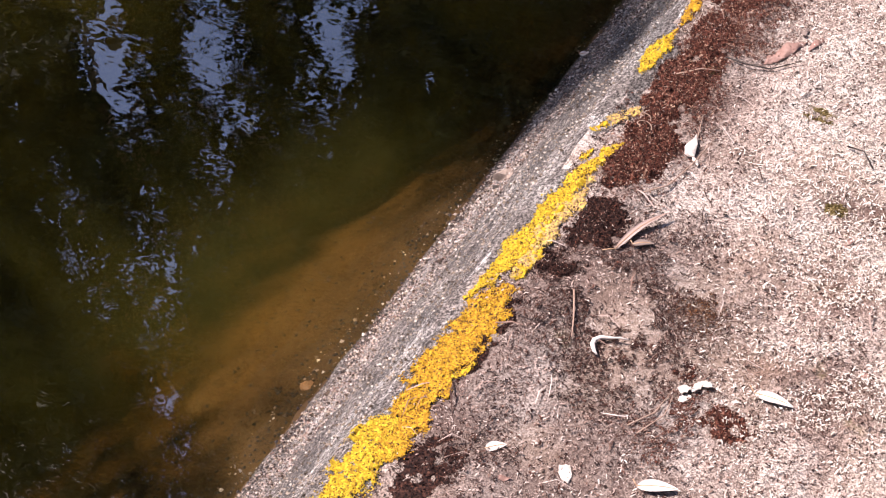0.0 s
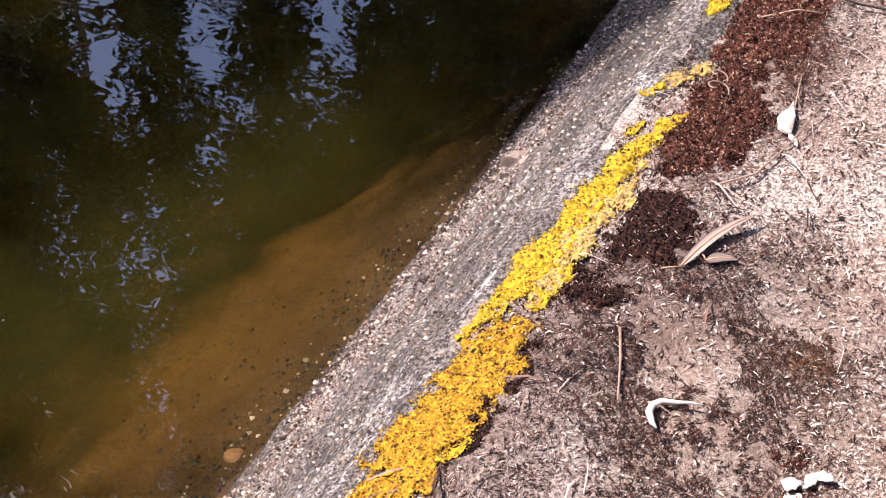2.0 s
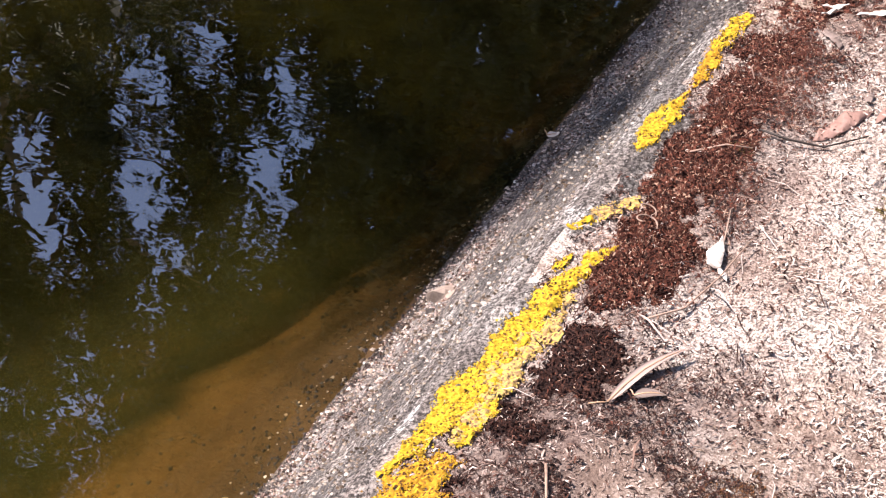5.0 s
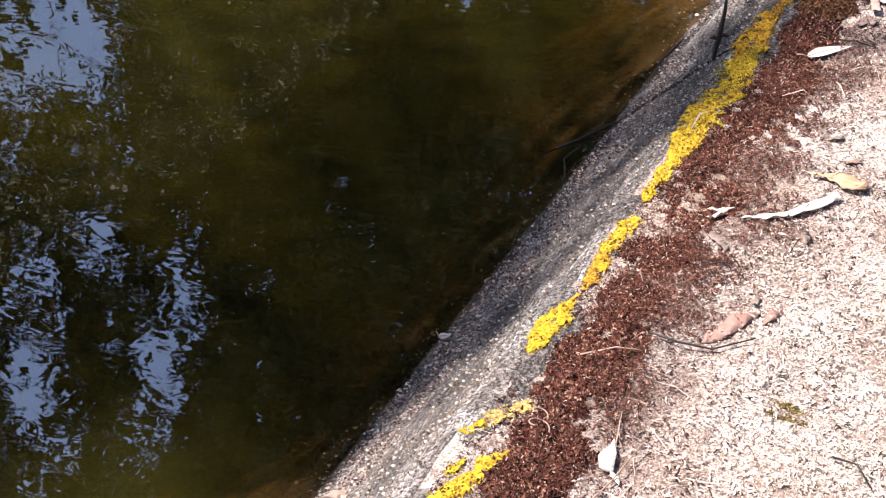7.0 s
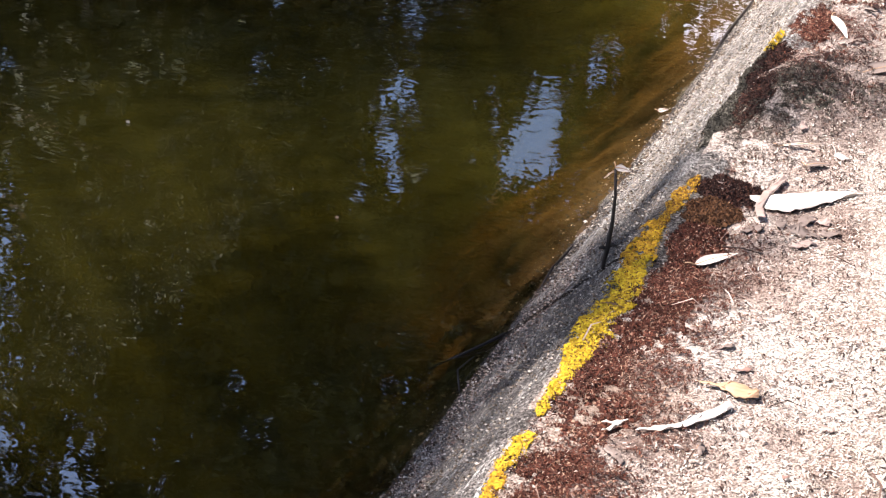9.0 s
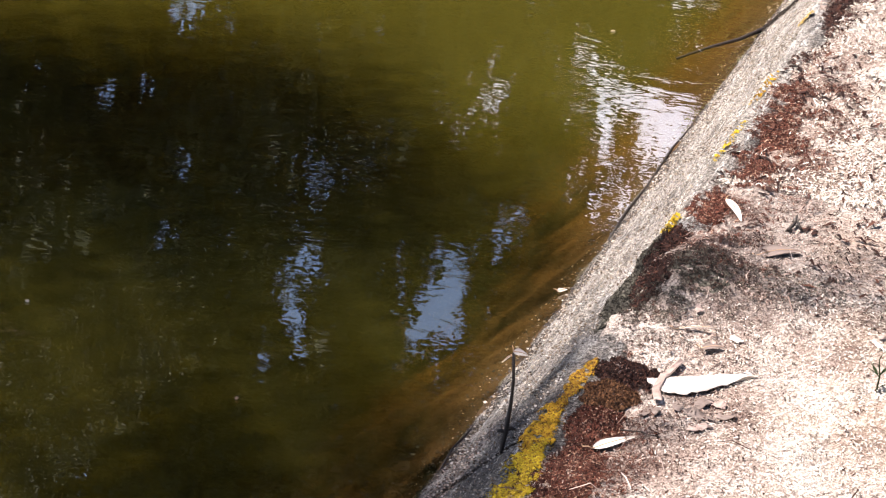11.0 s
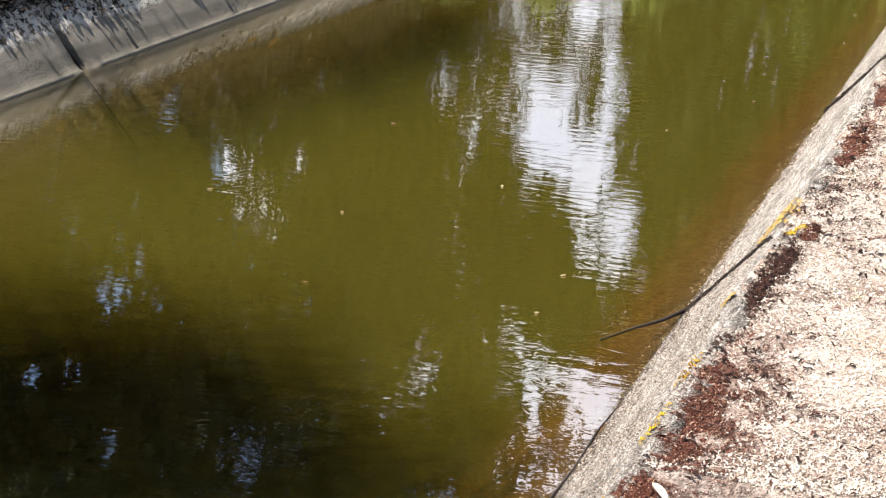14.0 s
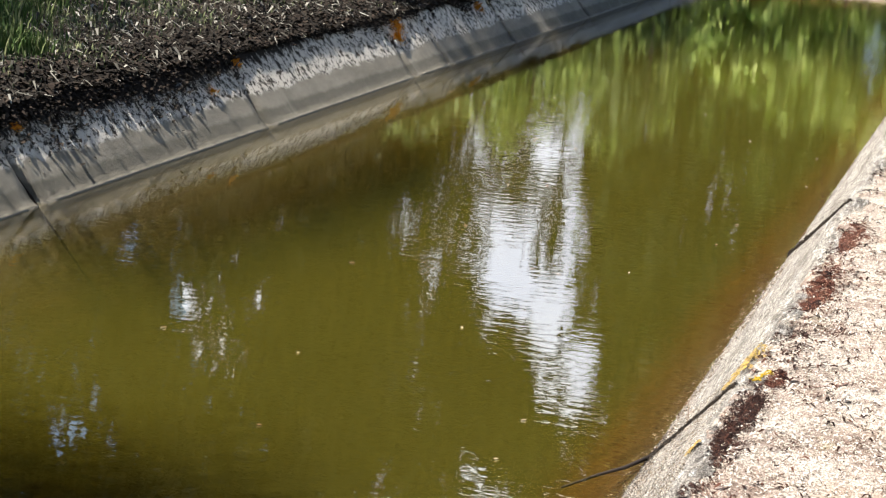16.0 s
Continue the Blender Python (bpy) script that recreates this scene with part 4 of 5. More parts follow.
# ---------------------------------------------------------------- leaves, twigs, stones
def leaf(length, width, material, label, at, turn, tilt=(0, 0), curl=0.12, twist=0.3, stalk=0.18, group="fallen leaves"):
    """A lance-shaped fallen leaf: a curved blade of real thickness with a midrib and a stalk."""
    m = pose(at[0], at[1], at[2], tilt[0], tilt[1], turn)
    root = thing("fallen_leaf", m, label, "leaf", group)
    n, rows, verts, faces = 14, 4, [], []
    for side in (1, -1):
        for i in range(n + 1):
            s = i / n
            half = width * 0.5 * (math.sin(math.pi * s ** 0.72) ** 0.9) + 0.0004
            bow = math.sin(s * math.pi) * curl * length
            for j in range(rows + 1):
                v = 2 * j / rows - 1
                lift = bow * 0.10 + abs(v) ** 1.5 * half * (0.07 + 0.4 * twist * math.sin(s * 5 + v) * (1 if v > 0 else 0.4)) + side * 0.0004
                verts.append((s * length - 0.5 * length, v * half + 0.12 * length * math.sin(s * 2.6) * curl * 2, lift + 0.0012))
    m1 = (n + 1) * (rows + 1)
    faces += grid_faces(n + 1, rows + 1)
    faces += [tuple(m1 + k for k in f[::-1]) for f in grid_faces(n + 1, rows + 1)]
    rim = [i * (rows + 1) for i in range(n + 1)] + [n * (rows + 1) + j for j in range(1, rows + 1)] + [i * (rows + 1) + rows for i in range(n - 1, -1, -1)] + [j for j in range(rows - 1, 0, -1)]
    faces += [(a, b, m1 + b, m1 + a) for a, b in zip(rim, rim[1:] + rim[:1])]
    placed("blade", verts, faces, material, root, smooth=True)
    mid = [(s * length - 0.5 * length, 0.12 * length * math.sin(s * 2.6) * curl * 2, math.sin(s * math.pi) * curl * length * 0.10 + 0.0018) for s in (0, 0.25, 0.5, 0.75, 0.95)]
    v, f = tube(mid, [0.0011, 0.001, 0.0009, 0.0007, 0.0003], 5)
    placed("midrib", v, f, LEAF_TAN, root, smooth=True)
    if stalk:
        st = [(-0.5 * length, 0, 0.0015), (-0.5 * length - stalk * length * 0.5, 0.004, 0.004), (-0.5 * length - stalk * length, 0.010, 0.002)]
        v, f = tube(st, [0.0011, 0.0009, 0.0008], 5)
        placed("stalk", v, f, LEAF_TAN, root, smooth=True)
    return root


def on_bank(x, y, up=0.006):
    return x, y, near_height(x, y) + up


def between(a, b):
    """Middle, turn in degrees and length from two ends on the bank."""
    return ((a[0] + b[0]) / 2, (a[1] + b[1]) / 2), math.degrees(math.atan2(b[1] - a[1], b[0] - a[0])), math.hypot(b[0] - a[0], b[1] - a[1])


for a, b, width, material, label, up, tilt, curl, stalk in [
    ((0.427, 1.472), (0.476, 1.578), 0.011, LEAF_PINK, "long pale pinkish curled gum leaf on litter", 0.014, (20, -6), 0.32, 0.15),
    ((0.448, 1.492), (0.478, 1.508), 0.015, LEAF_GREY, "crumpled grey leaf under a gum leaf", 0.006, (-20, 6), 0.4, 0.1),
    ((0.735, 1.305), (0.795, 1.305), 0.017, LEAF_WHITE, "pale dry leaf lying on the bank", 0.006, (14, 4), 0.2, 0.2),
    ((0.435, 1.035), (0.460, 1.055), 0.016, LEAF_WHITE, "small white leaf scrap on soil", 0.004, (8, 0), 0.2, 0),
    ((0.660, 1.065), (0.715, 1.085), 0.020, LEAF_WHITE, "pale dry leaf lying on the bank", 0.005, (6, 3), 0.2, 0.1),
    ((0.358, 2.717), (0.408, 2.782), 0.020, LEAF_WHITE, "white lance-shaped leaf on rusty moss", 0.012, (12, 6), 0.12, 0.15),
    ((0.435, 3.095), (0.472, 3.115), 0.016, LEAF_GREY, "dark grey curled leaf on soil", 0.010, (14, 4), 0.4, 0.1),
    ((0.380, 3.130), (0.450, 3.165), 0.005, LEAF_WHITE, "thin pale bark curl on soil", 0.008, (10, 4), 0.3, 0.1),
    ((0.326, 3.755), (0.375, 3.665), 0.016, LEAF_WHITE, "white dry leaf lying on moss", 0.014, (14, 6), 0.2, 0.1),
    ((0.440, 3.50), (0.520, 3.56), 0.035, LEAF_GREY, "dark curled grey leaf on soil", 0.016, (20, 6), 0.4, 0.1),
]:
    mid, turn, length = between(a, b)
    leaf(length, width, material, label, on_bank(*mid, min(up, 0.006) * 0.8), turn, (tilt[0] * 0.4, tilt[1] * 0.4), curl, 0.3, stalk)


def scrap(outline, material, label, up=0.006, crumple=0.004, seed=0.0, group="fallen leaves"):
    """A torn, crumpled piece of leaf or bark that follows the ground."""
    mx, my = sum(p[0] for p in outline) / len(outline), sum(p[1] for p in outline) / len(outline)
    z = near_height(mx, my)
    root = thing("leaf_scrap", Matrix.Translation((mx, my, z)), label, "leaf", group)
    bm = bmesh.new()
    bm.faces.new([bm.verts.new((x - mx, y - my, 0)) for x, y in outline])
    bmesh.ops.triangulate(bm, faces=bm.faces[:])
    for _ in range(3):
        bmesh.ops.subdivide_edges(bm, edges=bm.edges[:], cuts=1)
    for v in bm.verts:
        x, y = v.co.x + mx, v.co.y + my
        v.co.z = near_height(x, y) - z + up + crumple * (fbm(x, y, 45, seed) + 0.35 * fbm(x, y, 150, seed))
    bmesh.ops.recalc_face_normals(bm, faces=bm.faces[:])
    bmesh.ops.solidify(bm, geom=bm.faces[:], thickness=0.0008)
    part("blade", bm, material, root)
    return root


def lance(a, b, width):
    """The outline of a lance-shaped leaf from tip to tip."""
    way = Vector((b[0] - a[0], b[1] - a[1]))
    side = Vector((-way.y, way.x)).normalized() * width * 0.5
    pts = [(t, h) for t, h in ((0, 0), (0.15, 0.55), (0.35, 1.0), (0.6, 0.9), (0.85, 0.45))]
    return [tuple(Vector(a) + way * t + side * h) for t, h in pts] + [b] + [tuple(Vector(a) + way * t - side * h) for t, h in pts[:0:-1]]


def torn(cx, cy, r, seed, long=1.0):
    random.seed(seed)
    turn = rnd(0, 3.1)
    pts = []
    for k in range(7):
        a = k * 0.8976
        q = r * rnd(0.55, 1.25)
        u, v = q * math.cos(a) * long, q * math.sin(a)
        pts.append((cx + u * math.cos(turn) - v * math.sin(turn), cy + u * math.sin(turn) + v * math.cos(turn)))
    return pts


scrap([(0.36, 2.985), (0.40, 2.998), (0.46, 3.030), (0.545, 3.064), (0.50, 3.012), (0.445, 2.962), (0.415, 2.950), (0.395, 2.964)], LEAF_WHITE, "large flat white triangular leaf on the bank", 0.007, 0.002, 1.0)
scrap([(0.410, 3.050), (0.418, 3.042), (0.402, 2.990), (0.402, 2.950), (0.416, 2.916), (0.404, 2.910), (0.390, 2.946), (0.390, 2.996)], LEAF_PINK, "pinkish bark strip bent across a white leaf", 0.011, 0.003, 2.0)
scrap([(0.452, 2.404), (0.482, 2.402), (0.512, 2.393), (0.542, 2.402), (0.538, 2.416), (0.50, 2.420), (0.475, 2.413)], LEAF_TAN, "broad tan leaf lying flat on litter", 0.007, 0.005, 3.0)
scrap([(0.41, 2.266), (0.445, 2.275), (0.478, 2.306), (0.505, 2.345), (0.517, 2.378), (0.506, 2.376), (0.482, 2.338), (0.455, 2.298), (0.43, 2.281)], LEAF_WHITE, "bleached curved gum leaf on litter", 0.007, 0.004, 4.0)
scrap([(0.372, 2.236), (0.381, 2.246), (0.390, 2.272), (0.383, 2.266), (0.374, 2.250)], LEAF_WHITE, "torn bleached leaf scrap on moss", 0.006, 0.005, 5.0)
scrap([(0.428, 1.778), (0.441, 1.752), (0.448, 1.724), (0.434, 1.716), (0.424, 1.738)], LEAF_WHITE, "bleached white kite-shaped leaf on dry moss", 0.007, 0.003, 61.0)
scrap(lance((0.444, 1.728), (0.464, 1.702), 0.009), LEAF_WHITE, "narrow bleached leaf strip on litter", 0.005, 0.003, 62.0)
scrap(lance((0.364, 2.262), (0.394, 2.288), 0.008), LEAF_WHITE, "forked bleached leaf scrap", 0.006, 0.003, 63.0)
for k, (a, b, width) in enumerate((((0.452, 1.998), (0.502, 2.078), 0.026), ((0.512, 2.052), (0.524, 2.114), 0.014), ((0.43, 5.72), (0.55, 5.80), 0.03), ((0.62, 6.15), (0.75, 6.25), 0.03))):
    scrap(lance(a, b, width), LEAF_BROWN, "red-brown dry gum leaf lying flat on pale litter", 0.003, 0.003, 70.0 + k)
for k, (x, y, r) in enumerate(((0.44, 2.92, 0.011), (0.475, 2.945, 0.013), (0.50, 2.955, 0.011), (0.48, 2.90, 0.012), (0.52, 2.92, 0.010), (0.49, 2.865, 0.012), (0.40, 2.872, 0.009), (0.415, 2.88, 0.008))):
    scrap(torn(x, y, r, 300 + k, 2.1), (LEAF_GREY, LEAF_GREY, LEAF_PINK)[k % 3], "torn crumpled dry leaf scrap on litter", 0.005, 0.006, 6.0 + k)
for k, (x, y, r) in enumerate(((0.645, 1.258, 0.010), (0.658, 1.272, 0.010), (0.668, 1.284, 0.007), (0.650, 1.244, 0.007))):
    scrap(torn(x, y, r, 340 + k, 1.5), LEAF_WHITE, "crumpled white leaf scrap on red moss", 0.008, 0.010, 50.0 + k)
random.seed(21)
for k in range(34):
    x, y = rnd(0.36, 1.0), 0.85 + 2.6 * random.random() ** 1.2
    scrap(torn(x, y, rnd(0.004, 0.010), 400 + k, rnd(1.0, 2.6)), (LEAF_GREY, LEAF_PINK, LEAF_BROWN, LEAF_WHITE)[k % 4], "small torn leaf or bark flake on soil", 0.004, 0.004, 20.0 + k, "small flakes on the bank")
random.seed(5)


def twig(points, radius, material, label, name="twig"):
    base = Vector(points[0])
    root = thing(name, Matrix.Translation(base), label, "twig", "twigs on the bank")
    pts = [Vector(p) - base for p in points]
    v, f = tube(pts, [radius * (1 - 0.5 * k / (len(pts) - 1)) for k in range(len(pts))], 6)
    placed("stem", v, f, material, root, smooth=True)
    return root


for pts, r, material, label in [
    ([(0.410, 1.365), (0.428, 1.33), (0.440, 1.303), (0.452, 1.275)], 0.0018, TWIG_PALE, "thin straight brown twig on soil"),
    ([(0.394, 1.971), (0.43, 1.976), (0.47, 1.990), (0.516, 2.014)], 0.0018, TWIG_DARK, "thin dark twig on pale litter"),
    ([(0.41, 1.60), (0.44, 1.64), (0.455, 1.70), (0.462, 1.78)], 0.0014, TWIG_PALE, "fine dry stalk on litter"),
    ([(0.434, 1.765), (0.428, 1.79), (0.420, 1.82)], 0.0012, TWIG_PALE, "fine pale leaf stalk on litter"),
    ([(0.33, 1.90), (0.37, 1.925), (0.40, 1.935)], 0.0014, TWIG_PALE, "fine dry stalk on moss"),
    ([(0.60, 1.16), (0.625, 1.20), (0.63, 1.25)], 0.0014, TWIG_PALE, "fine dry stalk on soil"),
    ([(0.62, 1.15), (0.64, 1.20), (0.635, 1.24)], 0.0012, TWIG_PALE, "fine dry stalk on soil"),
    ([(0.37, 2.80), (0.41, 2.795), (0.44, 2.81)], 0.0014, TWIG_DARK, "fine dark stalk across a leaf"),
    ([(0.470, 3.66), (0.478, 3.69), (0.474, 3.72)], 0.0040, TWIG_DARK, "short dark twig behind a grey leaf"),
    ([(0.492, 3.675), (0.482, 3.69), (0.470, 3.695)], 0.0030, TWIG_DARK, "short dark twig behind a grey leaf"),
    ([(0.66, 1.86), (0.69, 1.855), (0.715, 1.83)], 0.0018, TWIG_DARK, "short dark twig on pale soil"),
]:
    twig([on_bank(x, y, 0.006 + 0.003 * (k % 2)) for k, (x, y) in enumerate(pts)], r, material, label)

# hook-shaped white curl of bark
curl = thing("bark_curl", Matrix.Translation(on_bank(0.50, 1.285, 0.006)), "white hooked curl of bark on soil", "bark")
v, f = tube([(0.032, 0.020, 0.002), (0.020, 0.016, 0.004), (0.008, 0.011, 0.003), (-0.007, 0.005, 0.003), (-0.013, -0.004, 0.003), (-0.012, -0.013, 0.003), (-0.004, -0.023, 0.002), (0.003, -0.027, 0.001)], [0.0007, 0.0014, 0.0022, 0.0034, 0.0040, 0.0040, 0.0030, 0.001], 8)
placed("strip", v, f, LEAF_WHITE, curl, smooth=True)

# small rings of curled tendril on the moss
for x, y, r in ((0.352, 1.735, 0.012), (0.346, 1.752, 0.009)):
    ring = thing("dry_tendril", Matrix.Translation(on_bank(x, y, 0.02)), "curled straw-coloured tendril on rusty moss", "tendril")
    v, f = tube([(r * math.cos(a / 3), r * math.sin(a / 3) * 0.9, 0.001 * a) for a in range(0, 15)], [0.0009] * 15, 5)
    placed("loop", v, f, TWIG_PALE, ring, smooth=True)

# upright dark stick in the joint, with side knobs
stick = thing("stick", Matrix.Translation((0.204, 2.741, 0.240)), "thin dark broken stick standing in a joint", "stick")
v, f = tube([(0, 0, -0.02), (0.002, 0.002, 0.02), (0.006, 0.004, 0.045), (0.010, 0.008, 0.09), (0.010, 0.014, 0.13), (0.006, 0.019, 0.174)], [0.0035, 0.0038, 0.0042, 0.0030, 0.0026, 0.0022], 7)
placed("stem", v, f, TWIG_DARK, stick, smooth=True)
for z, turn in ((0.045, 0.3), (0.040, 3.5), (0.058, 1.8)):
    c, s = math.cos(turn), math.sin(turn)
    v, f = tube([(0.006, 0.004, z), (0.006 + 0.008 * c, 0.004 + 0.008 * s, z + 0.004), (0.006 + 0.014 * c, 0.004 + 0.014 * s, z + 0.002)], [0.003, 0.0038, 0.002], 6)
    placed("knob", v, f, TWIG_DARK, stick, smooth=True)

# drowned sticks and root ends reaching out of the joints; the first rod stands in for the drowned joint's dark line
for pts, r in (([(0.006, 2.85, 0.010), (-0.03, 2.79, 0.004), (-0.080, 2.72, -0.006)], 0.0032), ([(0.02, 5.74, 0.022), (-0.04, 5.63, 0.009), (-0.10, 5.56, 0.000), (-0.18, 5.45, -0.016)], 0.0065), ([(0.004, 4.12, 0.004), (-0.003, 4.28, 0.004), (0.002, 4.45, 0.006), (-0.006, 4.72, 0.003), (0.001, 4.86, 0.004), (0.0, 5.02, 0.003)], 0.0042), ([(0.0, 2.66, 0.008), (-0.02, 2.70, 0.02), (-0.015, 2.76, 0.012)], 0.0022), ([(0.03, 3.25, 0.03), (0.0, 3.1, 0.006), (0.012, 2.98, 0.012)], 0.003)):
    twig(pts, r, TWIG_DARK, "dark wet stick or drowned joint line at the waterline", "wet_stick")


# a small green weed on the bank and a dry one in the joint
for at, tall, count, material, label in (((0.73, 3.09), 0.07, 6, FOLIAGE, "small green weed seedling on pale soil"), ((0.115, 5.70), 0.09, 4, TWIG_PALE, "dry pale weed rooted in a joint")):
    x, y = at
    z = surface(x, y)[0].z
    weed = thing("weed", Matrix.Translation((x, y, z)), label, "plant")
    random.seed(31)
    v, f = tube([(0, 0, -0.005), (0.002, 0.003, tall * 0.4), (-0.003, 0.010, tall * 0.75), (0.004, 0.012, tall)], [0.0016, 0.0014, 0.001, 0.0005], 5)
    placed("stem", v, f, material, weed, smooth=True)
    for k in range(count):
        a, h, z0 = k * 2.4, tall * rnd(0.3, 0.6), tall * rnd(0.0, 0.5)
        out = Vector((math.cos(a), math.sin(a), 0))
        side = Vector((-out.y, out.x, 0)) * (0.0032 if material is FOLIAGE else 0.0012)
        b = Vector((0.001, 0.004, z0))
        v = [b - side * 0.2, b + side * 0.2, b + out * h * 0.4 + Vector((0, 0, h * 0.3)) + side, b + out * h * 0.4 + Vector((0, 0, h * 0.3)) - side, b + out * h * 0.8 + Vector((0, 0, h * 0.55))]
        placed("leaf", v, [(0, 1, 2, 3), (3, 2, 4)], material, weed)
random.seed(6)


def stone(at, size, material, label, seed, facets=9, turn=0):
    bm = bmesh.new()
    bmesh.ops.create_icosphere(bm, subdivisions=3, radius=1.0)
    random.seed(int(seed * 10))
    for _ in range(facets):
        way = Vector((rnd(-1, 1), rnd(-1, 1), rnd(-0.6, 1))).normalized()
        cut = bmesh.ops.bisect_plane(bm, geom=bm.verts[:] + bm.edges[:] + bm.faces[:], plane_co=way * rnd(0.42, 0.75), plane_no=way, clear_outer=True)
        rim = [e for e in cut["geom_cut"] if isinstance(e, bmesh.types.BMEdge)]
        if rim:
            bmesh.ops.contextual_create(bm, geom=rim)
    bmesh.ops.triangulate(bm, faces=bm.faces[:])
    for v in bm.verts:
        q = 1 + 0.16 * noise.noise(v.co * 1.4 + Vector((seed, 0, 0))) + 0.10 * noise.noise(v.co * 4 + Vector((0, seed, 0)))
        v.co = Vector((v.co.x * size[0], v.co.y * size[1], v.co.z * size[2])) * q
    ob = part("stone", bm, material, None, smooth=facets < 5)
    ob.matrix_world = pose(*at, 0, 0, turn)
    return tagged(ob, label, "stone")


stone((0.095, 1.728, 0.112), (0.033, 0.017, 0.019), STONE, "pale angular stone at the waterline", 1.0, 16, 35)
stone((0.112, 1.708, 0.132), (0.010, 0.009, 0.008), STONE, "small pale stone beside a larger one", 4.0)
stone((0.090, 1.696, 0.104), (0.014, 0.012, 0.008), TWIG_DARK, "dark wet stone at the waterline", 6.0)
stone((-0.030, 1.232, -0.018), (0.016, 0.013, 0.008), STONE_ORANGE, "orange stone on the drowned slope", 2.0, 2)
stone((-0.085, 1.225, -0.055), (0.014, 0.013, 0.010), TWIG_DARK, "dark lump on the drowned slope", 3.0)

# leaves on the water and at its edge
for x, y, z, length, width, turn in ((-0.012, 3.81, 0.006, 0.03, 0.012, 60), (0.02, 2.17, 0.03, 0.018, 0.010, 40)):
    leaf(length, width, LEAF_WHITE, "small pale leaf stranded at the waterline", (x, y, z), turn, (12, 8), 0.3, 0.3, 0.1, "leaves at the water")
for x, y, z, length, width, turn, tilt in ((0.219, 2.766, 0.411, 0.025, 0.012, 30, (30, 20)), (0.201, 2.758, 0.402, 0.019, 0.008, 200, (10, 40))):
    leaf(length, width, LEAF_WHITE, "small pale leaf caught on top of a stick", (x, y, z), turn, tilt, 0.3, 0.3, 0.1, "leaves at the water")
random.seed(11)
for k in range(46):
    x, y = rnd(-2.9, -0.06), rnd(0.9, 13)
    leaf(rnd(0.006, 0.014) * (1 + y * 0.09), rnd(0.003, 0.006) * (1 + y * 0.09), LEAF_WHITE if k % 3 else LEAF_BROWN, "tiny leaf scrap floating on the water", (x, y, 0.002), rnd(0, 360), (4, 4), 0.2, 0.2, 0, "floating scraps")


# ---------------------------------------------------------------- far bank: litter, grass
def far_spot(x0, x1, y0, y1):
    def pick():
        x, y = rnd(x0, x1), rnd(y0, y1)
        return x, y, far_height(x, y) + 0.006
    return pick


flakes("far_bank_litter", 30000, far_spot(-3.49, -5.8, 6.8, 17.0), (0.02, 0.13), DARK_LITTER, "dark fallen leaves and bark on humus", lift=0.06, wide=0.11)


def far_lip_spot():
    y = rnd(6.5, 20)
    hang = 0.03 + 0.34 * max(0.0, 0.25 + fbm(y, 2.0, 1.3)) + 0.22 * min(1.0, max(0.0, (10.9 - y) / 1.2)) + 0.16 * max(0.0, fbm(y, 5.0, 7.0))
    s = 1.03 - abs(random.gauss(0, 0.5)) * hang
    return FAR_X + (FAR_LIP_X - FAR_X) * s + rnd(-0.02, 0.010), y, FAR_LIP_Z * s + 0.010


flakes("far_lip_moss", 30000, far_lip_spot, (0.010, 0.038), MOSS_BLACK, "black dry moss hanging over the far lip", "moss", wide=0.55)
def far_edge_spot():
    x, y = FAR_LIP_X - abs(random.gauss(0, 0.20)), rnd(6.5, 20)
    return x, y, far_height(min(x, FAR_LIP_X - 0.02), y) + 0.01


flakes("far_edge_moss", 22000, far_edge_spot, (0.012, 0.05), MOSS_BLACK, "black moss and rotted leaves along the far lip", "moss", wide=0.5)


def grass(name, count, pick, tall, material, label):
    verts, faces = [], []
    for _ in range(count):
        p = Vector(pick())
        h, a = rnd(*tall), rnd(0, 6.28)
        lean = Vector((math.cos(a), math.sin(a), 0)) * h * rnd(0.1, 0.6)
        side = Vector((-math.sin(a + rnd(-1, 1)), math.cos(a), 0)) * rnd(0.003, 0.008)
        k = len(verts)
        verts += [p - side, p + side, p + lean * 0.4 + Vector((0, 0, h * 0.6)) + side * 0.7, p + lean * 0.4 + Vector((0, 0, h * 0.6)) - side * 0.7, p + lean + Vector((0, 0, h))]
        faces += [(k, k + 1, k + 2, k + 3), (k + 3, k + 2, k + 4)]
    return tagged(placed(name, verts, faces, material), label, "grass", kind="stuff")


def clump_spot(centres):
    def pick():
        cx, cy, r = random.choice(centres)
        x, y = cx + random.gauss(0, r), cy + random.gauss(0, r)
        return min(x, FAR_LIP_X - 0.1), y, far_height(min(x, FAR_LIP_X - 0.1), y)
    return pick


grass("far_bank_grass", 8000, clump_spot([(-4.25, 8.9, 0.14), (-4.35, 9.35, 0.16), (-4.0, 9.15, 0.09), (-4.6, 9.9, 0.18), (-4.8, 10.6, 0.2), (-4.55, 11.6, 0.14), (-4.45, 12.3, 0.16), (-4.6, 13.0, 0.2), (-4.4, 13.8, 0.16), (-4.9, 12.4, 0.25)]), (0.02, 0.13), GRASS_GREEN, "green grass tufts growing in leaf litter")

GRASS_PALE = speckled("pale_dry_grass", [(0.0, (0.08, 0.10, 0.05)), (0.6, (0.18, 0.21, 0.10)), (1.0, (0.38, 0.38, 0.22))])
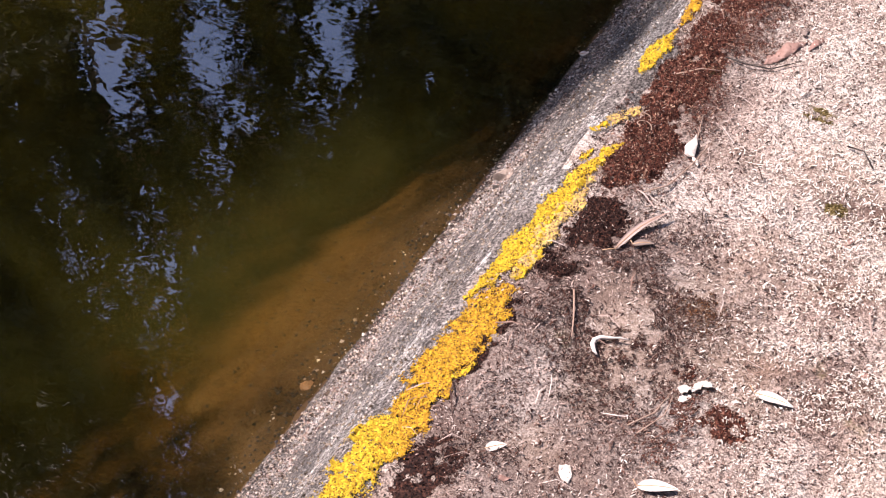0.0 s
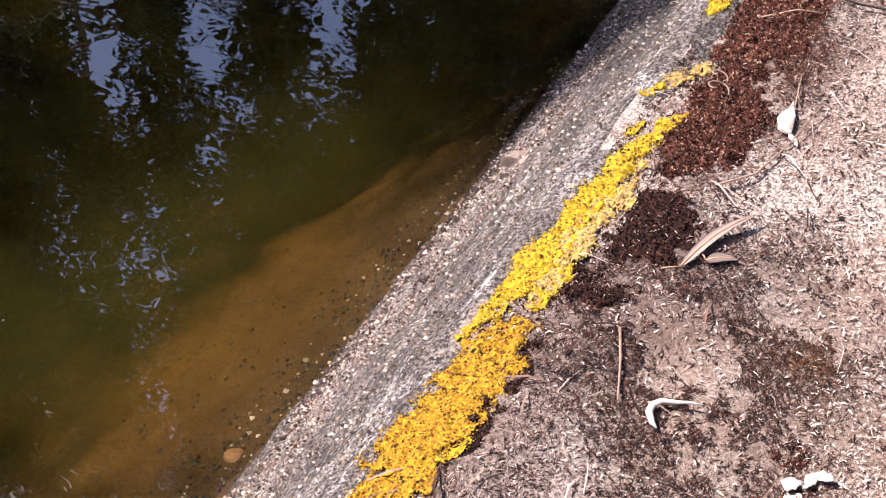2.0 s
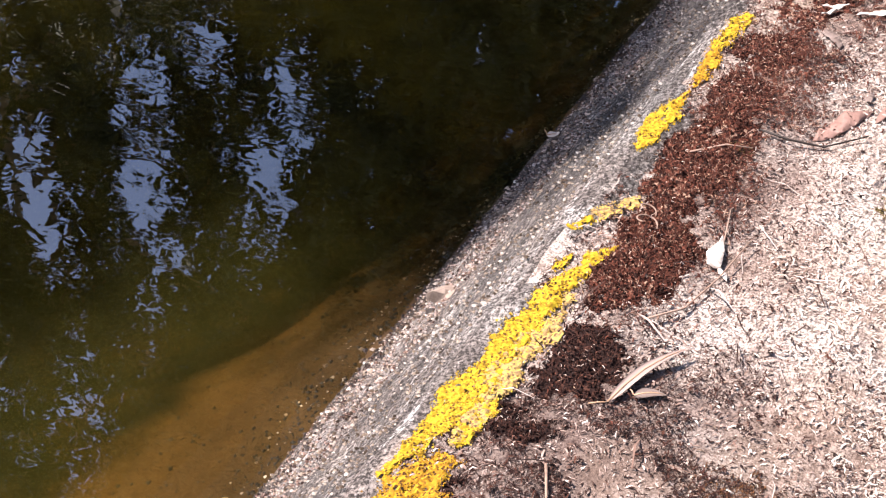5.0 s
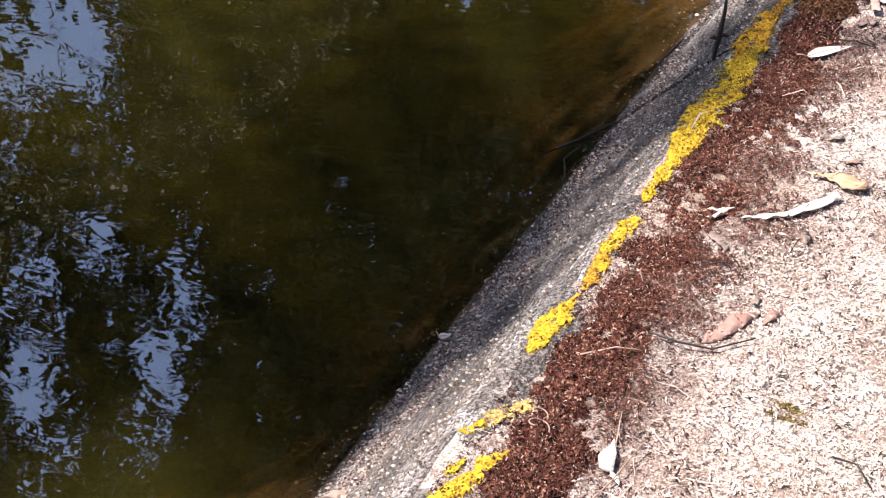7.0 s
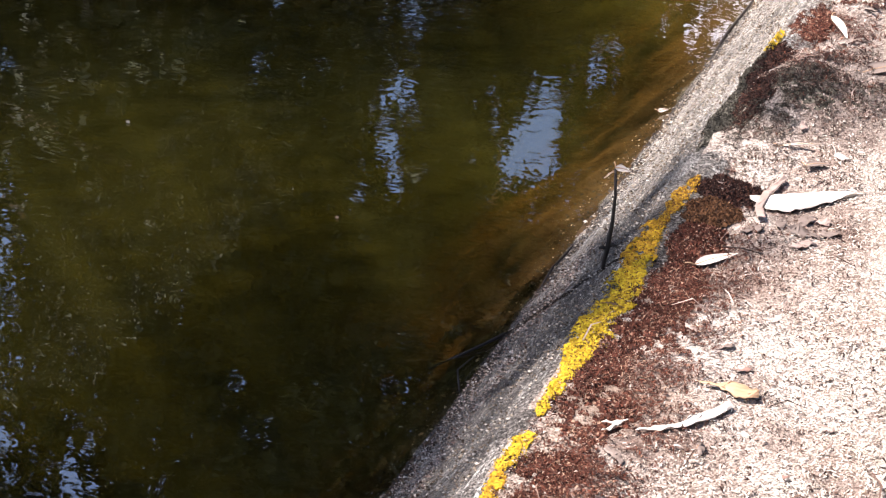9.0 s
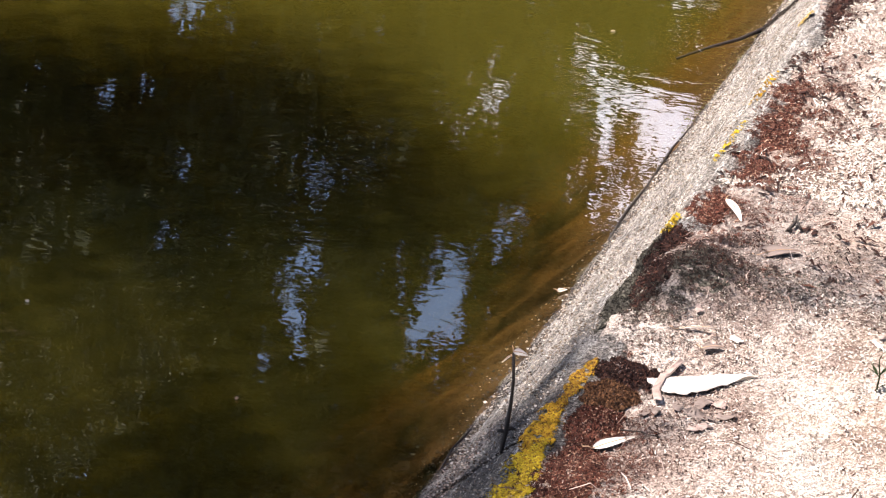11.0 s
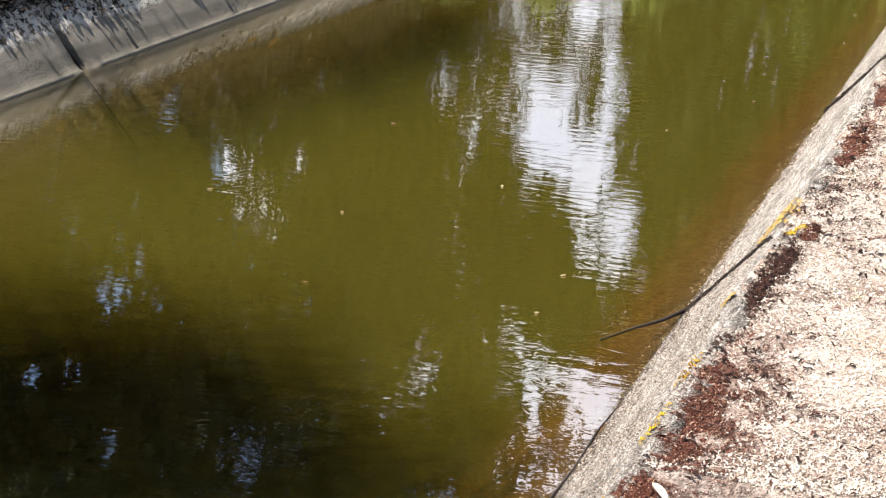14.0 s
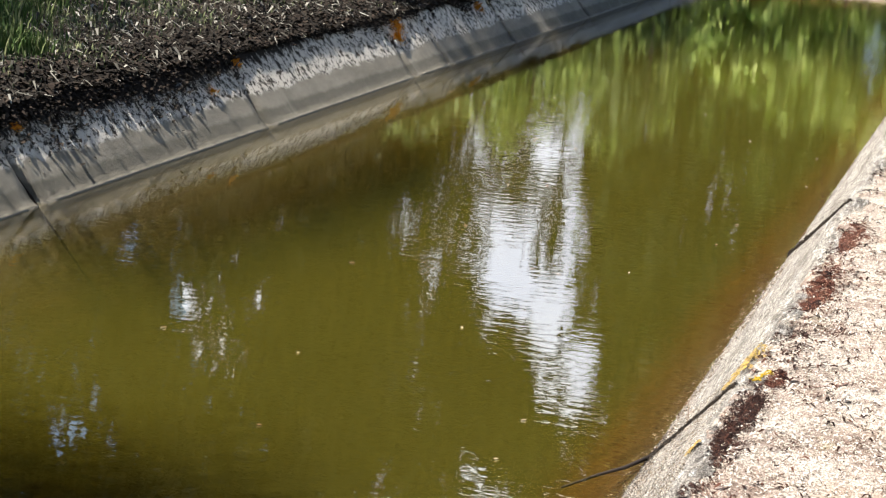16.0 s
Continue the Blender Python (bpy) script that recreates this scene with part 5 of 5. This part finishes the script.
grass("pale_bank_grass", 5500, clump_spot([(-4.0, 8.6, 0.16), (-3.9, 9.5, 0.18), (-4.3, 10.3, 0.22), (-4.1, 11.2, 0.2), (-4.2, 12.6, 0.25), (-4.1, 13.4, 0.2), (-4.5, 14.6, 0.3), (-4.9, 11.4, 0.3), (-4.25, 8.8, 0.25), (-4.35, 9.4, 0.25)]), (0.01, 0.05), GRASS_PALE, "pale dry grass and herbs in leaf litter")

# orange lichen on the far lining
for k, (y, s, half) in enumerate(((10.24, 0.61, 0.030), (13.58, 0.86, 0.10), (13.47, 0.66, 0.07), (8.18, 0.80, 0.03), (10.75, 0.9, 0.04), (15.6, 0.8, 0.08))):
    verts, faces = [], []
    for _ in range(int(half * 9000)):
        a, r = rnd(0, 6.28), abs(random.gauss(0, 0.5))
        yy, ss = y + half * r * math.cos(a) * 1.5, s + half * r * math.sin(a) * 1.6
        if not 0.1 < ss < 1.0 or fbm(yy, ss, 14, k) < -0.1:
            continue
        p = Vector((FAR_X + (FAR_LIP_X - FAR_X) * ss + 0.008, yy, FAR_LIP_Z * ss + 0.006))
        r = rnd(0.004, 0.012)
        i = len(verts)
        for c in range(5):
            b = c * 1.257
            verts.append(p + Vector((0.55 * math.sin(b), math.cos(b), 0.72 * math.sin(b))) * r * rnd(0.7, 1.2) + Vector((0.004 * random.random(), 0, 0)))
        faces.append(tuple(range(i, i + 5)))
    tagged(placed("lichen_crust", verts, faces, LICHEN_ORANGE), "orange lichen spot on mottled concrete", "lichen", "lichen on the far lining", "stuff")


# ---------------------------------------------------------------- trees and shrubs
# gaps in the foliage where the sky comes through: bearing and elevation from the walk, half width and half height, in degrees
GAPS = [(38.4, 29.2, 1.2, 1.7), (38.3, 35.0, 0.9, 0.7), (41.4, 38.6, 0.7, 1.2), (36.9, 38.5, 0.6, 1.1), (45.1, 38.2, 0.9, 1.9), (28.6, 35.5, 0.35, 0.7), (24.4, 14.5, 0.6, 0.6),
        (27.7, 18.4, 0.4, 0.6), (28.8, 20.2, 0.5, 0.4), (23.5, 23.3, 0.35, 0.9), (23.9, 25.4, 0.42, 0.9), (24.2, 27.6, 0.5, 1.4), (20.9, 25.5, 0.3, 1.2), (20.6, 27.8, 0.42, 1.0), (27.8, 22.4, 0.4, 0.5), (28.6, 24.6, 0.3, 0.5), (30.0, 20.2, 0.6, 0.6), (25.4, 28.3, 0.5, 0.4), (17.0, 24.0, 0.3, 0.6), (36.5, 24.1, 0.6, 0.5), (4.6, 6.5, 0.7, 1.2), (11.0, 9.0, 0.35, 0.8), (16.9, 13.3, 0.5, 0.6)]


def in_gap(p):
    away = math.hypot(p.x - 1.0, p.y - 0.2)
    if away < 8:
        return False
    b, e = math.degrees(math.atan2(1.0 - p.x, p.y - 0.2)), math.degrees(math.atan2(p.z + 1.8, away))
    for gb, ge, w, h in GAPS:
        d = ((b - gb) / w) ** 2 + ((e - ge) / h) ** 2
        if d < 2 and random.random() < (0.93 if gb < 36.5 or ge < 36 else 0.80) and d < 0.9 + 1.1 * noise.noise(Vector((b * 1.6, e * 1.6, 0))) + 0.3 * random.random():
            return True
    return False


def crown_leaves(blobs, size, seed, foot):
    """Leaves in clumps inside flattened balls: centre, half width along the row, half height, half depth, fill."""
    random.seed(seed)
    verts, faces = [], []
    for centre, wide, high, deep, along, fill in blobs:
        centre, along = Vector(centre), Vector(along)
        out = Vector((-along.y, along.x, 0))
        count = int(fill * 4 * wide * high / (size * size * 0.34))
        clump = [(rnd(-0.95, 0.95), rnd(-0.95, 0.95), random.gauss(0, 0.5)) for _ in range(max(14, min(900, count // 30)))]
        for _ in range(count):
            a, b, c = random.choice(clump)
            a, b, c = a + random.gauss(0, 0.16), b + random.gauss(0, 0.16), c + random.gauss(0, 0.2)
            if a * a + b * b > rnd(0.8, 1.15):
                continue
            p = centre + along * (a * wide) + Vector((0, 0, b * high)) + out * (c * deep)
            if in_gap(p + foot):
                continue
            u = Vector((rnd(-1, 1), rnd(-1, 1), rnd(-1.4, 0.4))).normalized()
            w = u.cross(Vector((rnd(-1, 1), rnd(-1, 1), rnd(-1, 1)))).normalized()
            z = size * rnd(0.6, 1.4)
            k = len(verts)
            verts += [p, p + u * z * 0.5 + w * z * 0.17, p + u * z, p + u * z * 0.5 - w * z * 0.17]
            faces.append((k, k + 1, k + 2, k + 3))
    return verts, faces


def gum_tree(foot, height, girth, blobs, seed, size=0.3, material=None, name="tree", label="tall dark-leaved gum tree on the bank", limb=1.0):
    """Trunk, a limb to each mass of the crown, and the crown's leaves."""
    root = thing(name, Matrix.Translation(foot), label, "tree", "trees behind the canal")
    foot = Vector(foot)
    random.seed(seed)
    spine = [Vector((rnd(-1, 1), rnd(-1, 1), 0)) * 0.012 * height * min(1, 3 * s) + Vector((0, 0, height * s - (0.3 if s == 0 else 0))) for s in (0, 0.12, 0.25, 0.4, 0.55, 0.7, 0.85, 1.0)]
    v, f = tube(spine, [girth * (1.1 - s) for s in (0, 0.12, 0.25, 0.4, 0.55, 0.7, 0.85, 1.0)], 9)
    placed("trunk", v, f, BARK, root, smooth=True)
    local = [(Vector(b[0]) - foot, *b[1:]) for b in blobs]
    for centre, wide, high, deep, along, fill in local:
        z = min(height * 0.9, max(height * 0.15, centre.z - 0.35 * math.hypot(centre.x, centre.y)))
        start = Vector((0, 0, z))
        mid = start.lerp(centre, 0.5) + Vector((rnd(-0.2, 0.2), rnd(-0.2, 0.2), -0.04 * height))
        v, f = tube([start, mid, centre, centre + Vector((rnd(-0.3, 0.3), 0, 0.4 * high))], [girth * limb * k for k in (0.4, 0.28, 0.14, 0.05)], 6)
        placed("limb", v, f, BARK, root, smooth=True)
    v, f = crown_leaves(local, size, seed, foot)
    placed("crown", v, f, material or FOLIAGE, root)
    return root


def at_bearing(degrees_left, distance, elevation=None):
    """A place seen from the walk at a bearing left of the canal's axis; the elevation is that of its image in the water."""
    a = radians(degrees_left)
    x, y = 1.0 - distance * math.sin(a), 0.2 + distance * math.cos(a)
    return (x, y) if elevation is None else (x, y, -1.8 + distance * math.tan(radians(elevation)))


def mass(bearing, elevation, wide, high, distance, fill=16.0, deep=1.8):
    """A mass of leaves by bearing, elevation and half sizes in degrees."""
    a = radians(bearing)
    span = distance / math.cos(radians(elevation))
    return at_bearing(bearing, distance, elevation), radians(wide) * distance, radians(high) * span / math.cos(radians(elevation)), deep, (math.cos(a), math.sin(a), 0), fill


def bank_foot(bearing, distance):
    x, y = at_bearing(bearing, distance)
    return x, y, far_height(x, y) if x < FAR_LIP_X else near_height(max(x, 0.3), y)


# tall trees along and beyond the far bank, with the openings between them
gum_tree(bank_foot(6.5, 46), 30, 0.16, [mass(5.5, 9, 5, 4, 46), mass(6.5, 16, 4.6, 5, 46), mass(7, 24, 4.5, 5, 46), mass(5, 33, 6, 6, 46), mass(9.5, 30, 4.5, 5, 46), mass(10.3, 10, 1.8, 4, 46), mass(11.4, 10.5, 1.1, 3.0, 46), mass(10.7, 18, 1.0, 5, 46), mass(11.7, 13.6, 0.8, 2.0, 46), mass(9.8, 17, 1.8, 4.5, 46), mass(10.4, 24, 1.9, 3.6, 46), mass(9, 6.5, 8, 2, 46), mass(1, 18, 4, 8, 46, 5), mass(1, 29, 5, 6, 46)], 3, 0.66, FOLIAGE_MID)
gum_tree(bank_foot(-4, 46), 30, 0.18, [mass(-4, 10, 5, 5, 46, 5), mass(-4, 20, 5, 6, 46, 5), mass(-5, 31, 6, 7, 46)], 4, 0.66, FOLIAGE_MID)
gum_tree(bank_foot(21, 44), 30, 0.12, [mass(18.1, 9, 2.0, 3.4, 44), mass(15.6, 9.2, 1.7, 2.0, 44, 5.5), mass(13.7, 8.4, 2.4, 1.3, 44, 7), mass(13.2, 12.2, 1.4, 1.0, 44, 0.9), mass(12.9, 15.6, 0.9, 1.0, 44, 1.0), mass(16, 5.5, 6, 2, 46), mass(17.2, 16, 2.0, 4, 44), mass(16.4, 22, 1.7, 3, 44), mass(22, 9, 4, 4, 44), mass(22.5, 16, 4, 4.5, 44), mass(23, 23, 3.6, 4.2, 44), mass(22.6, 29, 2.6, 3, 44), mass(14.5, 27.5, 3.4, 2.6, 44), mass(19.2, 22.3, 1.8, 2.0, 44), mass(18.8, 31, 2.4, 1.9, 44), mass(16.2, 27, 1.5, 4, 44), mass(20, 8, 3, 4, 44), mass(19.8, 15, 2, 4, 44), mass(13.6, 12.6, 0.3, 0.8, 44, 4), mass(15.0, 17.2, 1.2, 1.5, 44), mass(13.1, 18.7, 2.4, 1.4, 44, 16), mass(13.3, 25.6, 2.6, 1.8, 44), mass(18.7, 18.5, 1.6, 1.9, 44), mass(19.8, 19.4, 1.7, 1.6, 44, 9), mass(16.0, 13, 0.6, 3, 44, 6), mass(17, 33, 5, 3.8, 44), mass(24, 34, 5, 4, 44), mass(14, 38, 6, 4, 44), mass(15.2, 16.3, 1.5, 1.0, 44, 12), mass(14.5, 17.4, 1.4, 0.8, 44, 10), mass(14.4, 10.9, 1.8, 1.1, 44, 3.2), mass(14.9, 15.4, 0.9, 0.8, 44, 12), mass(14.3, 21.8, 0.9, 1.6, 44, 5), mass(13.2, 22.9, 1.5, 0.8, 44, 5), mass(21.0, 25.5, 0.7, 3, 44, 12), mass(19.3, 23.3, 2.2, 1.1, 44, 12), mass(25.4, 12.0, 1.3, 1.1, 44, 12), mass(17.9, 26.5, 0.45, 2.5, 44, 6), mass(16.2, 12.0, 0.6, 2.2, 44, 5), mass(14.6, 10.4, 1.8, 0.7, 44, 1.6), mass(18.3, 26.2, 0.35, 2.4, 44, 14), mass(19.4, 24.2, 1.2, 0.6, 44, 14), mass(19.5, 29.0, 1.4, 0.9, 44, 14)], 5, 0.46)
gum_tree(bank_foot(31, 25), 22, 0.14, [mass(28, 9, 4, 4, 25), mass(28, 17, 4, 5, 25), mass(29, 25, 4, 4.6, 25), mass(33, 11, 4, 5, 25), mass(33, 19, 4, 5, 25), mass(33, 27, 3.4, 4, 25), mass(31, 34, 4.4, 4.4, 24), mass(29.8, 28.8, 2.2, 2.2, 24), mass(29.2, 22.0, 3.6, 3.0, 24.5, 8), mass(26, 30, 3, 3, 25), mass(27, 41, 6, 4.6, 24), mass(33.8, 41, 2.2, 3.2, 24), mass(35.6, 43.5, 2.4, 1.8, 24), mass(33, 47, 5, 4, 24), mass(24, 48, 6, 5, 23), mass(30, 54, 7, 4, 23)], 6, 0.30)
gum_tree(bank_foot(45, 24), 24, 0.16, [mass(39, 9, 4, 4, 24), mass(39, 17, 4, 5, 24), mass(38.5, 23.5, 4, 2.6, 24), mass(45, 12, 5, 6, 24), mass(45, 22, 4.5, 6, 24), mass(44.5, 30.5, 3, 3, 24), mass(42.1, 30, 1.1, 3.4, 24), mass(35.6, 31, 1.1, 4, 24), mass(37.2, 35.9, 1.3, 1.8, 24, 5), mass(42.0, 38.6, 1.3, 1.2, 24, 2.5), mass(40.5, 34.8, 2.4, 2.0, 24, 3), mass(37.8, 42.8, 3.0, 2.4, 24, 6), mass(38.9, 32.7, 2.0, 1.1, 24, 9), mass(39.0, 38.6, 1.7, 1.3, 24, 5), mass(40.2, 41.6, 1.3, 1.2, 24, 5), mass(36.6, 34, 1, 1.5, 24, 5), mass(40, 45, 3, 2.5, 24), mass(43.3, 39.5, 1.0, 8, 24, 9), mass(47.6, 38.5, 1.2, 2.4, 24, 9), mass(45, 41.6, 2.4, 1.5, 24, 9), mass(44.9, 36.7, 0.8, 1.6, 24, 5), mass(39.6, 35.4, 0.6, 1.2, 24, 5), mass(42.0, 40.8, 1.0, 0.8, 24, 6), mass(39.1, 39.0, 0.7, 2.2, 24, 8), mass(50, 49.0, 3.8, 3.2, 24, 12), mass(50.5, 44, 2.0, 3.0, 24, 8), mass(46.8, 42, 1.4, 4, 24, 4), mass(40, 50, 6, 4, 23), mass(48.5, 38, 2.5, 4, 24), mass(49, 46, 4, 3, 24, 5), mass(45, 46.5, 3, 2, 24, 6), mass(42, 54.5, 7, 3.4, 23), mass(38.4, 37.6, 1.3, 2.2, 24, 6), mass(36.4, 35.8, 1.3, 1.6, 24, 7), mass(42.6, 36.0, 1.5, 1.4, 24, 8)], 7, 0.27)
gum_tree(bank_foot(56, 22), 22, 0.16, [mass(53, 12, 5, 6, 22), mass(53, 23, 5, 6, 22), mass(54, 34, 5, 5, 22), mass(54, 45, 5, 5, 22), mass(60, 18, 5, 8, 22), mass(60, 34, 5, 7, 22)], 8, 0.42)


def shade_over(x, y, rx, ry, height, fill):
    """A flat spray of leaves so high that the sun throws its shade on the place given."""
    up = SUN_TOWARD * (height / SUN_TOWARD.z)
    return (x + up.x, y + up.y, height), rx, 0.5, ry, (1, 0, 0), fill * ry / 0.5


# a gum added for its shade: its spreading crown shades the water between the camera's stand and the second joint
gum_tree((-6.6, 2.5, far_height(-6.6, 2.5)), 8.6, 0.20, [shade_over(x, y, rx, ry, h, fill) for x, y, rx, ry, h, fill in (
    (-1.0, 2.9, 1.30, 0.95, 7.6, 2.7), (-2.3, 3.9, 1.0, 1.2, 7.2, 6.5), (-1.0, 4.1, 0.80, 0.80, 7.5, 4.2), (-1.75, 4.80, 1.0, 0.68, 7.3, 9), (-0.75, 4.45, 0.40, 0.42, 7.5, 5),
    (-0.20, 4.0, 0.20, 0.20, 7.5, 3.0), (-2.9, 4.7, 0.6, 0.55, 7.2, 5), (-0.40, 2.75, 0.42, 0.80, 7.5, 4.6), (-0.5, 2.15, 0.6, 0.38, 7.5, 7.5), (0.05, 2.05, 0.24, 0.22, 7.6, 5.5), (0.11, 2.40, 0.25, 0.34, 7.6, 6.5), (0.11, 2.78, 0.25, 0.28, 7.6, 6.5),
    (0.30, 3.05, 0.10, 0.24, 7.6, 4.0), (0.58, 3.40, 0.36, 0.24, 7.4, 1.2), (0.37, 2.88, 0.13, 0.17, 7.6, 4.0), (-1.55, 1.3, 1.02, 1.25, 7.0, 5.5), (-0.82, 1.72, 0.34, 0.34, 7.2, 5.5))], 9, 0.075, label="gum tree added to shade the canal", limb=0.18)
# Three more gums added only to throw shade on water and far bank.
gum_tree((-6.4, -1.2, far_height(-6.4, -1.2)), 8.6, 0.16, [shade_over(-0.55, 0.35, 0.8, 0.55, 7.3, 6), shade_over(-1.6, 0.2, 1.0, 0.9, 7.0, 6), shade_over(-0.74, 0.95, 0.42, 0.42, 7.3, 5), shade_over(-0.38, 0.93, 0.28, 0.24, 7.3, 3)], 12, 0.075, label="gum tree added to shade the canal", limb=0.18)
gum_tree((-10.5, 9.0, far_height(-10.5, 9.0)), 8.0, 0.18, [shade_over(-4.9, 9.3, 1.35, 1.6, 6.8, 5), shade_over(-5.1, 12.3, 1.5, 1.6, 4.4, 3.5), shade_over(-5.2, 16.0, 1.6, 2.2, 7.0, 4), shade_over(-7.5, 11.0, 1.6, 3.0, 7.0, 4), shade_over(-7.5, 16, 1.6, 2.5, 7.0, 3)], 10, 0.2, label="gum tree added to shade the far bank", limb=0.2)
gum_tree((-7.4, 9.6, far_height(-7.4, 9.6)), 4.6, 0.05, [shade_over(-2.74, 8.3, 0.36, 0.8, 4.3, 6), shade_over(-2.50, 9.3, 0.36, 0.6, 4.3, 7), shade_over(-2.48, 10.5, 0.34, 0.9, 4.3, 7)], 11, 0.06, label="young gum tree added to shade the far water", limb=0.5)

# unseen trees added on the near bank behind the walk to hold back sky light
for k, (x, y, h) in enumerate(((10, -8, 12), (11, 0, 13), (10, 8, 12), (12, 17, 13), (9, 27, 12), (2, -14, 12), (-7, -12, 12))):
    z = near_height(x, y) if x > 0.3 else far_height(x, y)
    gum_tree((x, y, z), h * 0.85, 0.2, [((x + rnd(-1, 1), y + rnd(-1, 1), z + h * s), h * w, h * 0.2, h * w, (0.3, 0.95, 0), 3.0) for s, w in ((0.25, 0.26), (0.5, 0.30), (0.75, 0.24))], 60 + k, 0.42)

# the bank that turns the canal aside far ahead
bend_x, bend_y = [-4.5 + 0.25 * k for k in range(24)], [26.0 + 0.3 * k for k in range(40)]
bend = placed("ground_bend", [(x, y, min(LIP_Z, -0.35 + 0.6 * max(0.0, y - 26 - 0.25 * fbm(x, y, 0.8))) + 0.02 * fbm(x, y, 3)) for x in bend_x for y in bend_y], [f[::-1] for f in grid_faces(len(bend_x), len(bend_y))][:: -1], SOIL, smooth=True)
tagged(bend, "earth bank where the canal bends away", "ground", kind="structure")

# pale green trees where the canal bends away; sunlight is put into the brighter leaves' colour
for k, (bearing, distance, h, bright) in enumerate(((0.5, 36, 3.4, False), (3.6, 35, 3.6, True), (6.7, 34, 2.9, True), (8.9, 34, 2.1, True), (11.0, 33, 2.8, False), (14.5, 33, 2.6, False), (-3, 37, 3.6, False), (18, 32, 2.4, False))):
    x, y, z = bank_foot(bearing, distance)
    blobs = [((x + rnd(-0.3, 0.3) * h, y, z + h * s), h * w, h * 0.24, h * w * 0.5, (1, 0, 0), 8.0) for s, w in ((0.22, 0.46), (0.5, 0.44), (0.78, 0.30))]
    gum_tree((x, y, z), h * 0.8, 0.08, blobs, 80 + k, 0.3, FOLIAGE_SUNLIT if bright else FOLIAGE_MID, "tree", "low sunlit pale green willow far along the canal" if bright else "green willow far along the canal")

gum_tree(bank_foot(5.6, 43), 8, 0.10, [mass(6.4, 9.0, 2.4, 1.7, 43, 9), mass(4.4, 8.2, 1.5, 1.6, 43, 9), mass(8.6, 8.2, 1.4, 1.2, 43, 7), mass(1.6, 8.6, 2.2, 2.4, 43, 8), mass(4.4, 11.4, 2.4, 1.8, 43, 7), mass(-1.5, 8.0, 2.0, 2.2, 43, 7)], 95, 0.4, FOLIAGE_SUNLIT, "tree", "sunlit pale green tree beyond the canal's bend")

# shrubs far along the bank, their sunlit or shaded look put into the leaf colour
for k, (x, y, h) in enumerate(((-6.6, 30, 2.4), (-6.4, 34, 3.0), (-8.9, 27, 2.6), (-6.2, 39, 3.4), (-9.0, 24.5, 2.4), (-9.8, 25, 3.0), (-11.5, 22, 3.0), (-4.6, 44, 4.5), (3.6, 42, 4.0), (-1.5, 62, 5.0), (5, 58, 5.0))):
    z = far_height(x, y) if x < FAR_LIP_X else near_height(max(x, 0.3), y) if x > 0.3 else 0.0
    blobs = [((x + rnd(-0.5, 0.5) * h * 0.5, y + rnd(-0.5, 0.5), z + h * s), h * w, h * 0.28, h * w, (1, 0, 0), 2.2) for s, w in ((0.3, 0.5), (0.55, 0.42), (0.8, 0.28))]
    gum_tree((x, y, z), h * 0.8, 0.05, blobs, 40 + k, 0.16, FOLIAGE_SUNLIT if x > -8 else FOLIAGE, "shrub", "sunlit bright green shrub on the far bank" if x > -8 else "shrub with shade-dark green leaf colour on the far bank")

# a white cloud standing low over the far trees
n = Nodes("cloud_glow")
glow = n.add("ShaderNodeEmission")
n.put(glow, "Color", n.mix(n.noise(0.012, 5, 0.6), (0.62, 0.70, 1.0), (1.0, 1.0, 1.0)))
n.put(glow, "Strength", 0.88)
n.tree.links.new(glow.outputs[0], n.out.inputs[0])
rim = []
for k in range(72):
    a = 2 * math.pi * k / 72
    r = 1 + 0.16 * fbm(math.cos(a), math.sin(a), 2.2, 3.0) + 0.05 * math.sin(9 * a)
    rim.append(at_bearing(13.5 + 10 * r * math.cos(a), 600, 13 + 10.5 * r * math.sin(a)))
cloud = placed("backdrop_cloud", rim + [at_bearing(13.5, 600, 13)], [(k, (k + 1) % 72, 72) for k in range(72)], n.mat)
tagged(cloud, "bright white cloud low in the sky", "cloud", kind="structure")
